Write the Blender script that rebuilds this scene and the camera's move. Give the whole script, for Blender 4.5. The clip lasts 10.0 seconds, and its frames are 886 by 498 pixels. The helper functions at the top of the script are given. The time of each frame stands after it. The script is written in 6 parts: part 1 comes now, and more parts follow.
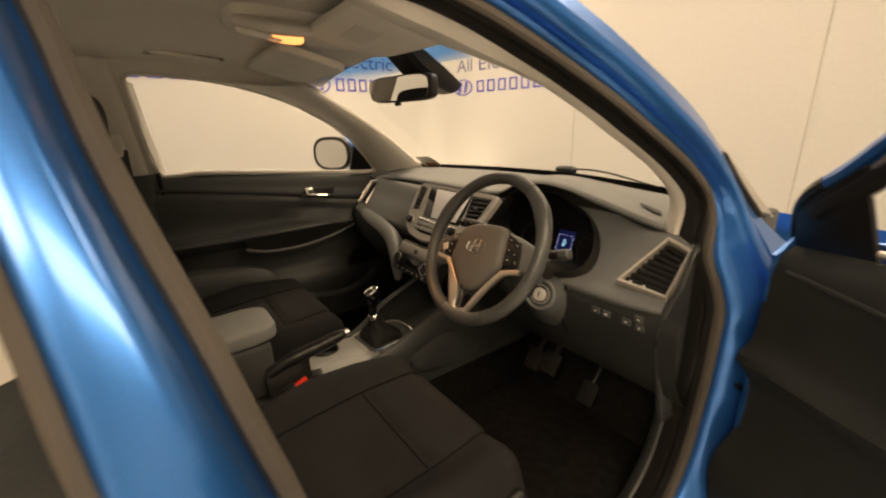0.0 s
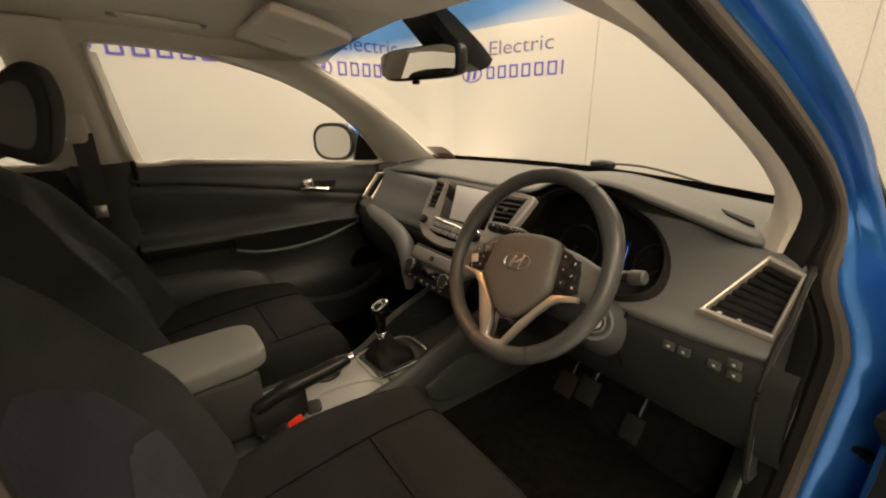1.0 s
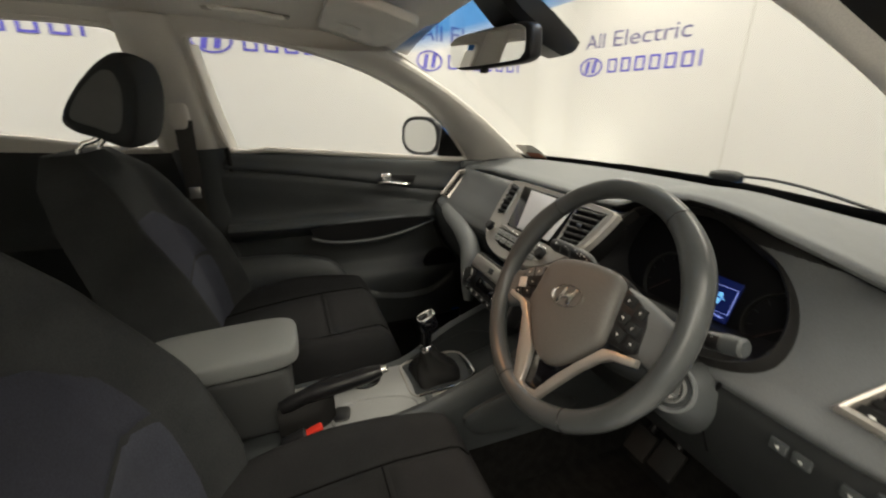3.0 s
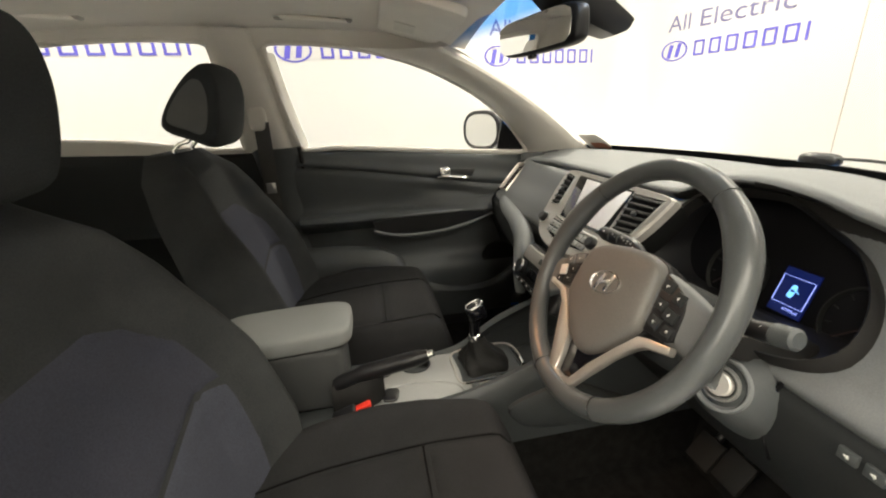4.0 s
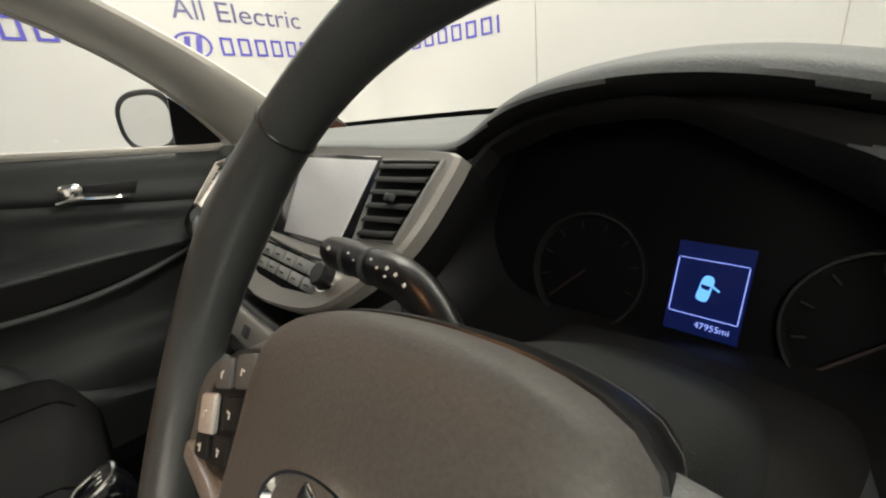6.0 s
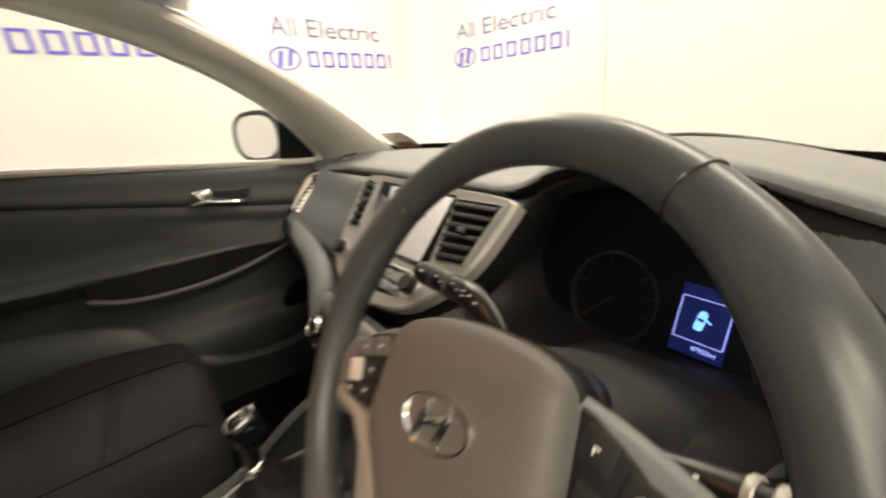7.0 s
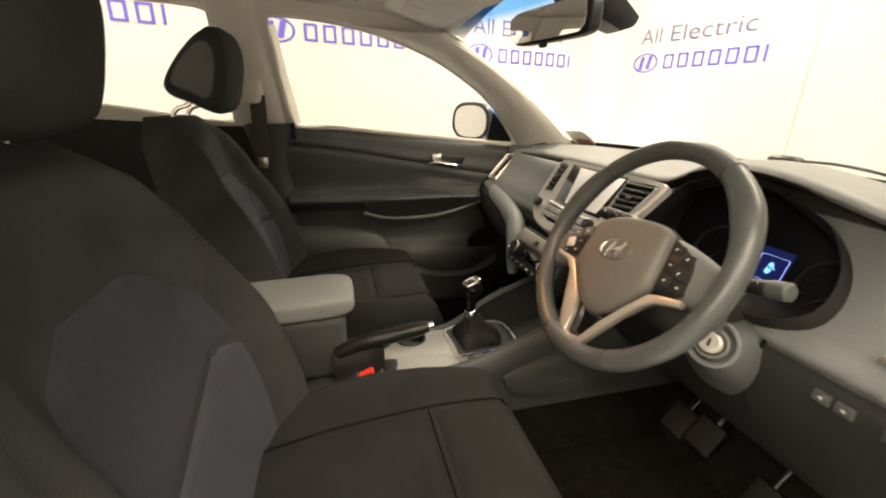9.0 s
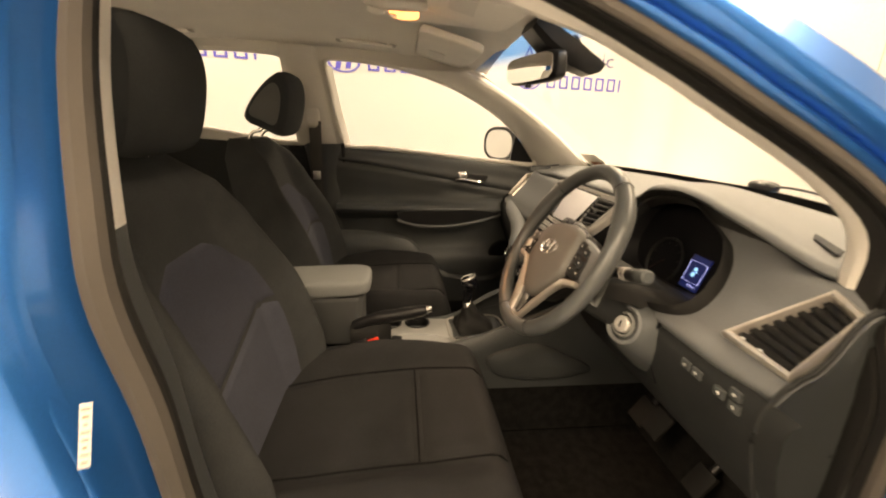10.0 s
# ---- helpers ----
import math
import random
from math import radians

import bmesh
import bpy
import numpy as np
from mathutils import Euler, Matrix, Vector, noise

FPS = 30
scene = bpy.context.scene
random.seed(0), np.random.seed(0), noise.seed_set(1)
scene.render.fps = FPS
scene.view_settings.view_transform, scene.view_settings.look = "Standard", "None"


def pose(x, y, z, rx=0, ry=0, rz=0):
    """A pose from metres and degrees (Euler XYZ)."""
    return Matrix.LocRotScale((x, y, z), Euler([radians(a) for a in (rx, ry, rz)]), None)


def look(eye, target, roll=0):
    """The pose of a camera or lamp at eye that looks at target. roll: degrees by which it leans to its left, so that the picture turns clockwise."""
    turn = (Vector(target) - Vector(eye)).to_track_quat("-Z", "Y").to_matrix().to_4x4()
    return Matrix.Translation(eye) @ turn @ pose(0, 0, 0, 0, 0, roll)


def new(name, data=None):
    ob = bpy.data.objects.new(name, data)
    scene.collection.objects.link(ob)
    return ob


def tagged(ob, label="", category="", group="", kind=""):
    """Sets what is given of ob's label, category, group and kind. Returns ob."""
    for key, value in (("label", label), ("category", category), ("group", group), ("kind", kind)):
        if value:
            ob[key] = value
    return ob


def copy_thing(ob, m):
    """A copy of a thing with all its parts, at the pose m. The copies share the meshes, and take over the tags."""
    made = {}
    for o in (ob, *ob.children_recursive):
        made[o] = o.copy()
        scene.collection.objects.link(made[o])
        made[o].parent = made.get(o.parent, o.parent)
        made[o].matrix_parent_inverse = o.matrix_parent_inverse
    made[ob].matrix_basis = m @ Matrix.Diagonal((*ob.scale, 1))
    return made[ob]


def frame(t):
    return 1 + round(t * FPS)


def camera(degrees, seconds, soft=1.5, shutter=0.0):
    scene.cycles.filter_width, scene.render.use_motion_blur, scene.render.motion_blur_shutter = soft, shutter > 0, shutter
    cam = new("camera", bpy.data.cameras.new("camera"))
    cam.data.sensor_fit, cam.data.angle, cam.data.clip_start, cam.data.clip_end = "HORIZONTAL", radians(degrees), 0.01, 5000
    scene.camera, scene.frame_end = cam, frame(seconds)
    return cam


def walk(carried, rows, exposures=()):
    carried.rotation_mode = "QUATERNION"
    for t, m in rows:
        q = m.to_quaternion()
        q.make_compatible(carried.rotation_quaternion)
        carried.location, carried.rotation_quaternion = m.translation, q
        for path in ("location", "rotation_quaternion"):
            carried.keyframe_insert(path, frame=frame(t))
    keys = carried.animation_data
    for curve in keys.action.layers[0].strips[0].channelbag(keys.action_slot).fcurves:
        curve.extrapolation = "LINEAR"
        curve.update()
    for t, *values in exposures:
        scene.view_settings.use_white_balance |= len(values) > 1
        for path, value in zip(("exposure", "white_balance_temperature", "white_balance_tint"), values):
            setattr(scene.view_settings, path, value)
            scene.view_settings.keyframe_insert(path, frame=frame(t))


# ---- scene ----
cam = camera(94.5, 10.0, soft=2.1, shutter=0.5)
EXPOSURES = [(0.0, -0.88, 8500.0, 14.0), (0.5, -0.83, 8600.0, 13.0), (1.0, -0.88, 7800.0, 11.0), (2.0, -0.78, 6800.0, 8.0), (3.0, -0.68, 6100.0, 5.0), (4.3, 0.1, 6200.0, 6.0), (4.8, 0.05, 6300.0, 7.0), (5.3, -0.45, 6100.0, 5.0), (5.7, -0.63, 5900.0, 4.0), (6.8, -0.23, 6300.0, 7.0), (7.3, 0.09, 7200.0, 9.0), (8.5, 0.13, 7500.0, 9.0), (9.5, 0.06, 6400.0, 7.0), (10.0, 0.01, 8300.0, 13.0)]
PATH = [
    (0, (1.046, -0.584, 1.278), (-0.5, 0.533, 0.674), -1.8),
    (0.5, (0.935, -0.513, 1.274), (-0.662, 0.516, 0.648), -2.0),
    (1, (0.849, -0.514, 1.262), (-0.684, 0.596, 0.616), -0.9),
    (1.5, (0.83, -0.522, 1.255), (-0.681, 0.611, 0.596), -0.2),
    (2, (0.819, -0.525, 1.258), (-0.707, 0.58, 0.586), 0.4),
    (2.5, (0.813, -0.472, 1.247), (-0.81, 0.484, 0.574), 0.2),
    (3, (0.799, -0.35, 1.255), (-0.97, 0.311, 0.595), -0.0),
    (3.2, (0.814, -0.313, 1.249), (-0.997, 0.224, 0.592), -0.1),
    (4.3, (0.832, -0.293, 1.222), (-1.038, 0.0, 0.579), -3.7),
    (4.5, (0.795, -0.25, 1.203), (-1.087, 0.105, 0.627), -4.3),
    (5, (0.607, -0.136, 1.181), (-1.128, 0.69, 0.629), -5.2),
    (5.3, (0.505, -0.069, 1.137), (-1.062, 1.014, 0.528), -6.2),
    (5.5, (0.461, -0.035, 1.113), (-1.014, 1.161, 0.487), -6.2),
    (5.7, (0.446, -0.017, 1.098), (-0.961, 1.235, 0.427), -6.1),
    (6.8, (0.496, -0.05, 1.143), (-0.996, 1.113, 0.494), -5.3),
    (7, (0.529, -0.092, 1.165), (-1.05, 0.955, 0.524), -4.8),
    (7.3, (0.582, -0.17, 1.189), (-1.13, 0.651, 0.561), -4.5),
    (7.5, (0.628, -0.233, 1.196), (-1.159, 0.436, 0.596), -4.6),
    (8, (0.742, -0.359, 1.206), (-1.09, 0.181, 0.613), -3.5),
    (8.5, (0.781, -0.414, 1.212), (-1.032, 0.122, 0.559), -1.2),
    (9, (0.861, -0.401, 1.199), (-0.961, 0.089, 0.533), 1.3),
    (9.5, (0.984, -0.347, 1.211), (-0.891, -0.052, 0.58), 1.8),
    (10, (1.107, -0.29, 1.225), (-0.792, -0.079, 0.634), 1.8),
]
walk(cam, [(t, look(eye, target, roll)) for t, eye, target, roll in PATH], EXPOSURES)

# ---- light ----
world = bpy.data.worlds.new("studio_world")
scene.world = world
world.use_nodes = True
world.node_tree.nodes["Background"].inputs[0].default_value = (0.9, 0.95, 1.0, 1)
world.node_tree.nodes["Background"].inputs[1].default_value = 0.02


def area(name, at, target, sx, sy, power, color):
    d = bpy.data.lights.new(name, "AREA")
    d.shape, d.size, d.size_y, d.energy, d.color = "RECTANGLE", sx, sy, power, color
    o = new(name, d)
    o.matrix_basis = look(at, target)
    return o


WARM = (1.0, 0.87, 0.70)
area("ceiling_panel_lamp", (-1.9, 1.3, 2.92), (-1.9, 1.3, 0), 0.6, 2.0, 104, WARM)
area("ceiling_panel_lamp", (0.3, 1.7, 2.92), (0.3, 1.7, 0), 2.0, 0.6, 80, WARM)
area("ceiling_panel_lamp", (2.3, 0.0, 2.92), (2.3, 0.0, 0), 0.6, 2.4, 128, WARM)
area("ceiling_panel_lamp", (-1.6, -2.2, 2.92), (-1.6, -2.2, 0), 0.6, 2.4, 95, WARM)
area("ceiling_panel_lamp", (2.0, -2.8, 2.92), (2.0, -2.8, 0), 0.6, 2.4, 155, WARM)
# Lamp out of view, added for the bright glow low in the corner
area("unseen_corner_light", (-2.35, 1.9, 0.55), (-3.1, 2.4, 1.15), 0.35, 0.35, 10, WARM)
area("map_lamp_bulb", (0.064, -0.290, 1.444), (0.300, -0.035, 0.905), 0.03, 0.10, 0.36, (1.0, 0.42, 0.15)).data.spread = radians(50)


# ---- materials ----
def mat(name, color, rough=0.5, metal=0.0, vary=0.12, scale=6.0, grain=0.0, gscale=900.0, coat=0.0, emit=None, power=0.0, ior=1.45, flake=0.0, spec=0.5):
    m = bpy.data.materials.new(name)
    m.use_nodes = True
    nt = m.node_tree
    b = nt.nodes["Principled BSDF"]
    b.inputs["Roughness"].default_value, b.inputs["Metallic"].default_value, b.inputs["IOR"].default_value = rough, metal, ior
    b.inputs["Coat Weight"].default_value = coat
    b.inputs["Specular IOR Level"].default_value = spec
    b.inputs["Coat Roughness"].default_value = 0.11
    tc = nt.nodes.new("ShaderNodeTexCoord")

    def ntex(s, detail=4):
        n = nt.nodes.new("ShaderNodeTexNoise")
        n.inputs["Scale"].default_value, n.inputs["Detail"].default_value = s, detail
        nt.links.new(tc.outputs["Object"], n.inputs["Vector"])
        return n

    def mixed(kind, fac, a, c):
        x = nt.nodes.new("ShaderNodeMix")
        x.data_type, x.blend_type = "RGBA", kind
        for i, v in ((0, fac), (6, a), (7, c)):
            if hasattr(v, "is_output"):
                nt.links.new(v, x.inputs[i])
            else:
                x.inputs[i].default_value = v
        return x.outputs[2]

    def ramp(src, lo, hi, a, c):
        r = nt.nodes.new("ShaderNodeMapRange")
        r.inputs[1].default_value, r.inputs[2].default_value, r.inputs[3].default_value, r.inputs[4].default_value = lo, hi, a, c
        nt.links.new(src, r.inputs[0])
        return r.outputs[0]

    big, fine = ntex(scale), ntex(gscale, 2)
    dark, light = tuple(c * (1 - vary) for c in color) + (1,), tuple(min(1, c * (1 + vary)) for c in color) + (1,)
    out = mixed("MIX", ramp(big.outputs[0], 0.35, 0.65, 0, 1), dark, light)
    if vary > 0:
        out = mixed("MULTIPLY", 0.5, out, mixed("MIX", ramp(fine.outputs[0], 0.3, 0.7, 0, 1), (0.75, 0.75, 0.75, 1), (1.2, 1.2, 1.2, 1)))
    bump = nt.nodes.new("ShaderNodeBump")
    bump.inputs["Distance"].default_value = 0.001
    bump.inputs["Strength"].default_value = grain
    height = fine.outputs[0]
    if flake > 0:
        v = nt.nodes.new("ShaderNodeTexVoronoi")
        v.inputs["Scale"].default_value = 2600
        nt.links.new(tc.outputs["Object"], v.inputs["Vector"])
        out = mixed("MIX", ramp(v.outputs["Distance"], 0.0, 0.9, flake, 0.0), out, tuple(min(1, c * 2.2) for c in color) + (1,))
    nt.links.new(out, b.inputs["Base Color"])
    if grain > 0:
        nt.links.new(height, bump.inputs["Height"])
        nt.links.new(bump.outputs[0], b.inputs["Normal"])
    if vary > 0:
        nt.links.new(ramp(big.outputs[0], 0.3, 0.7, max(0.02, rough * 0.88), min(1, rough * 1.12)), b.inputs["Roughness"])
    if emit:
        b.inputs["Emission Color"].default_value, b.inputs["Emission Strength"].default_value = (*emit, 1), power
    return m


def glass(name, color, rough=0.0, fade=None):
    """Thin clear pane: tinted see-through with a glossy surface."""
    m = bpy.data.materials.new(name)
    m.use_nodes = True
    nt = m.node_tree
    nt.nodes.remove(nt.nodes["Principled BSDF"])
    t, g, mx, lw, pw, fr = (nt.nodes.new("ShaderNode" + k) for k in ("BsdfTransparent", "BsdfGlossy", "MixShader", "LayerWeight", "Math", "Math"))
    pw.operation, pw.inputs[1].default_value = "POWER", 5.0
    fr.operation, fr.inputs[1].default_value, fr.inputs[2].default_value = "MULTIPLY_ADD", 0.5, 0.03
    nt.links.new(lw.outputs["Facing"], pw.inputs[0])
    nt.links.new(pw.outputs[0], fr.inputs[0])
    t.inputs[0].default_value = (*color, 1)
    g.inputs["Roughness"].default_value = rough
    if fade:
        tc, sp, mr, mix = (nt.nodes.new("ShaderNode" + k) for k in ("TexCoord", "SeparateXYZ", "MapRange", "Mix"))
        nt.links.new(tc.outputs["Object"], sp.inputs[0])
        nt.links.new(sp.outputs[2], mr.inputs[0])
        mr.inputs[1].default_value, mr.inputs[2].default_value = fade
        mix.data_type = "RGBA"
        mix.inputs[6].default_value, mix.inputs[7].default_value = (1, 1, 1, 1), (*color, 1)
        nt.links.new(mr.outputs[0], mix.inputs[0])
        nt.links.new(mix.outputs[2], t.inputs[0])
    nt.links.new(fr.outputs[0], mx.inputs[0])
    nt.links.new(t.outputs[0], mx.inputs[1])
    nt.links.new(g.outputs[0], mx.inputs[2])
    nt.links.new(mx.outputs[0], nt.nodes["Material Output"].inputs[0])
    return m


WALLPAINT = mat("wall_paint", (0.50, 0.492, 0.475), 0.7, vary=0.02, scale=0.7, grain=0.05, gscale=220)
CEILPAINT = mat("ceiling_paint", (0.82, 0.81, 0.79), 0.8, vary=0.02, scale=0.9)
# True floor tone unknown; raised so more light bounces up to the headliner
FLOORPAINT = mat("pale_bounce_floor", (0.84, 0.835, 0.82), 0.35, vary=0.12, scale=1.5, grain=0.1, gscale=120)
SEAMGREY = mat("seam_filler", (0.36, 0.33, 0.29), 0.8)
SIGNBLUE = mat("sign_blue", (0.085, 0.075, 0.42), 0.5, vary=0.04)
BLUE = mat("blue_paint", (0.018, 0.148, 0.49), 0.30, metal=0.65, vary=0.05, scale=2, coat=0.6, flake=0.3)
TRIMGREY = mat("roof_cloth", (0.84, 0.81, 0.755), 0.9, vary=0.025, scale=9, grain=0.3, gscale=1500)
PILLAR = mat("pillar_plastic", (0.67, 0.64, 0.59), 0.6, vary=0.04, grain=0.25, gscale=1200)
KNEE = mat("knee_plastic", (0.019, 0.0205, 0.021), 0.6, vary=0.1, grain=0.4, gscale=650, spec=0.22)
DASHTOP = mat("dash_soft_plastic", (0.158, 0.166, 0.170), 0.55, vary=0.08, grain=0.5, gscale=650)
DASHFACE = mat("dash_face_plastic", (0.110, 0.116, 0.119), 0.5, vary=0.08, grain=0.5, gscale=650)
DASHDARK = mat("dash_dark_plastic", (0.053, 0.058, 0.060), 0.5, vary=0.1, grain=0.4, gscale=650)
BLACK = mat("black_plastic", (0.010, 0.010, 0.011), 0.35, vary=0.1)
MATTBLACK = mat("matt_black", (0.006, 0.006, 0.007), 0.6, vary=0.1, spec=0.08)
SLAT = mat("slat_black", (0.008, 0.008, 0.008), 0.55, vary=0.1, spec=0.15)
GLOSSBLACK = mat("gloss_black", (0.006, 0.006, 0.008), 0.08, vary=0.05)
RUBBER = mat("rubber_seal", (0.014, 0.0135, 0.013), 0.65, vary=0.15, grain=0.3, spec=0.25)
SEALCLOTH = mat("flocked_seal", (0.084, 0.073, 0.063), 0.85, vary=0.1, grain=0.5, gscale=2000)
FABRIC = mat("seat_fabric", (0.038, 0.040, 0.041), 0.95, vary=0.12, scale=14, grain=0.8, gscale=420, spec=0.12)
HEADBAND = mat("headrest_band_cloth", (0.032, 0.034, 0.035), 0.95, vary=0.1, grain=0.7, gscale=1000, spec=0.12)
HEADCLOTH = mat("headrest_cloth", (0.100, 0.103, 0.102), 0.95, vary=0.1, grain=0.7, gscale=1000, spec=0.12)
# Same cloth as the backrest, darkened for the shade on the cushion
CUSHSHADE = mat("shaded_seat_fabric", (0.0200, 0.0200, 0.0207), 0.95, vary=0.12, scale=14, grain=0.8, gscale=420, spec=0.12)
INSERTLOW = mat("seat_insert_lower_fabric", (0.051, 0.054, 0.069), 0.95, vary=0.06, scale=18, grain=0.9, gscale=380, spec=0.15)
INSERT = mat("seat_insert_fabric", (0.044, 0.046, 0.060), 0.95, vary=0.06, scale=18, grain=0.9, gscale=380, spec=0.15)
PIPING = mat("seat_piping", (0.007, 0.007, 0.007), 0.9, spec=0.1)
LEATHER = mat("rim_leather", (0.060, 0.064, 0.065), 0.32, vary=0.10, scale=14, grain=0.10, gscale=900)
SPOKE = mat("spoke_plastic", (0.114, 0.119, 0.120), 0.45, vary=0.06, grain=0.12, gscale=1500)
HUB = mat("hub_plastic", (0.104, 0.099, 0.092), 0.5, vary=0.06, grain=0.2, gscale=700)
BOXVINYL = mat("box_vinyl", (0.048, 0.050, 0.050), 0.6, vary=0.08, grain=0.4, gscale=1300)
ARMREST = mat("armrest_vinyl", (0.215, 0.222, 0.220), 0.6, vary=0.06, grain=0.4, gscale=1300)
SILVER = mat("satin_silver", (0.62, 0.58, 0.53), 0.3, metal=0.75, vary=0.04)
CASING = mat("casing_silver", (0.36, 0.345, 0.32), 0.42, metal=0.35, vary=0.04)
CONSOLE = mat("console_silver", (0.32, 0.323, 0.314), 0.40, metal=0.35, vary=0.05)
CHROME = mat("chrome", (0.85, 0.84, 0.82), 0.16, metal=1.0, vary=0.02)
LOCKMETAL = mat("lock_metal", (0.62, 0.60, 0.57), 0.45, metal=0.3, vary=0.04)
STEEL = mat("belt_steel", (0.55, 0.54, 0.52), 0.3, metal=1.0)
CARPET = mat("carpet", (0.012, 0.0115, 0.011), 1.0, vary=0.3, scale=40, grain=1.0, gscale=320, spec=0.05)
RED = mat("red_button", (0.60, 0.035, 0.02), 0.4, vary=0.03)
PAPER = mat("paper_label", (0.80, 0.78, 0.73), 0.7, vary=0.05)
REDPAPER = mat("red_print", (0.55, 0.25, 0.17), 0.7)
GRIPGREY = mat("handle_plastic", (0.36, 0.34, 0.31), 0.45, vary=0.05)
BELT = mat("belt_webbing", (0.070, 0.068, 0.064), 0.8, vary=0.1, grain=0.8, gscale=900, spec=0.2)
# Bright reflection on the screen is put into this pale base colour
SCREENGLARE = mat("screen_glass", (0.78, 0.77, 0.79), 0.22, vary=0.02)
WHITE = mat("white_print", (0.75, 0.75, 0.72), 0.5, vary=0.0)
VISOR = mat("visor_cloth", (0.90, 0.875, 0.82), 0.8, vary=0.05, grain=0.3, gscale=1500)
LCDBLUE = mat("lcd_blue", (0.01, 0.02, 0.10), 0.2, vary=0, emit=(0.006, 0.012, 0.16), power=0.22)
LCDLINE = mat("lcd_line", (0.1, 0.2, 0.8), 0.2, vary=0, emit=(0.40, 0.46, 1.0), power=1.7)
LCDCAR = mat("lcd_symbol", (0.1, 0.3, 0.6), 0.2, vary=0, emit=(0.22, 0.55, 0.95), power=1.5)
LAMPGLOW = mat("lamp_lens", (0.9, 0.5, 0.25), 0.4, vary=0, emit=(1.0, 0.40, 0.14), power=3.2)
MIRROR = mat("mirror_silver", (0.82, 0.83, 0.83), 0.01, metal=1.0, vary=0)
CLEAR = glass("clear_glass", (0.97, 0.985, 0.975))
BANDGLASS = glass("shade_band_glass", (0.12, 0.36, 0.85), fade=(1.405, 1.44))
DIAL = mat("dial_ring", (0.030, 0.031, 0.030), 0.35, metal=0.5, vary=0.05)
DIMMARK = mat("dim_mark", (0.010, 0.010, 0.010), 0.6, vary=0)
DIMRED = mat("dim_needle", (0.018, 0.008, 0.007), 0.5, vary=0)
TYRE = mat("tyre_rubber", (0.02, 0.02, 0.02), 0.8, vary=0.2, grain=0.6)


# ---- mesh tools ----
def thing(name, at, label, category, group="", kind=""):
    return tagged_at(new(name), at, label, category, group, kind)


def tagged_at(ob, at, label, category, group, kind):
    ob.matrix_basis = Matrix.Translation(at)
    return tagged(ob, label, category, group, kind)


def part(name, bm, material, parent=None, label="", sharp=35, kind=""):
    """Links a bmesh, in world metres, as one mesh under a thing or a part."""
    me = bpy.data.meshes.new(name)
    bmesh.ops.recalc_face_normals(bm, faces=bm.faces)
    bm.to_mesh(me)
    bm.free()
    me.materials.append(material)
    me.shade_smooth()
    me.set_sharp_from_angle(angle=radians(sharp))
    ob = new(name, me)
    if parent is not None:
        ob.parent = parent
        if parent.parent is None:
            ob.matrix_parent_inverse = parent.matrix_basis.inverted()
    return tagged(ob, label, kind=kind)


def cr(pts, n, closed=False):
    """n points on a smooth curve through the given ones."""
    p = np.array(pts, float)
    if closed:
        p = np.vstack([p, p[:1]])
    seg = np.linalg.norm(np.diff(p, axis=0), axis=1)
    s = np.concatenate([[0], np.cumsum(np.maximum(seg, 1e-9))])
    if closed:
        tang = np.zeros_like(p)
        q, ds = p[:-1], seg
        for i in range(len(q)):
            a, c = q[i - 1], q[(i + 1) % len(q)]
            tang[i] = (c - a) / (ds[i - 1] + ds[i])
        tang[-1] = tang[0]
        u = np.linspace(0, s[-1], n, endpoint=False)
    else:
        tang = np.gradient(p, s, axis=0) if len(p) > 2 else np.repeat((p[1:] - p[:1]) / s[-1], 2, 0)
        u = np.linspace(0, s[-1], n)
    k = np.clip(np.searchsorted(s, u, "right") - 1, 0, len(p) - 2)
    h = (s[k + 1] - s[k])[:, None]
    x = ((u - s[k]) / (s[k + 1] - s[k]))[:, None]
    return (2 * x**3 - 3 * x**2 + 1) * p[k] + (x**3 - 2 * x**2 + x) * h * tang[k] + (3 * x**2 - 2 * x**3) * p[k + 1] + (x**3 - x**2) * h * tang[k + 1]


def surf(ctrl, nu, nv, closed=False):
    rows = [cr(r, nv, closed) for r in ctrl]
    cols = np.array(rows)
    return np.array([cr(cols[:, j], nu) for j in range(cols.shape[1])]).transpose(1, 0, 2)


def grid(P, closed=False, capped=False, keep=None):
    bm = bmesh.new()
    V = [[bm.verts.new(p) for p in row] for row in P]
    m = len(V[0])
    for i in range(len(V) - 1):
        for j in range(m if closed else m - 1):
            q = (V[i][j], V[i][(j + 1) % m], V[i + 1][(j + 1) % m], V[i + 1][j])
            if keep is None or keep(sum((v.co for v in q), Vector()) / 4):
                bm.faces.new(q)
    if capped:
        bm.faces.new(V[0])
        bm.faces.new(V[-1])
    if keep:
        bmesh.ops.delete(bm, geom=[v for v in bm.verts if not v.link_faces], context="VERTS")
    return bm


def thick(bm, d):
    """Gives a sheet thickness d along its normals."""
    bmesh.ops.recalc_face_normals(bm, faces=bm.faces)
    bmesh.ops.solidify(bm, geom=bm.faces[:], thickness=d)
    return bm


def plate(bm, dx):
    """Gives a side sheet the thickness dx across the car."""
    g = bmesh.ops.extrude_face_region(bm, geom=bm.faces[:])
    bmesh.ops.translate(bm, vec=(dx, 0, 0), verts=[v for v in g["geom"] if isinstance(v, bmesh.types.BMVert)])
    return bm


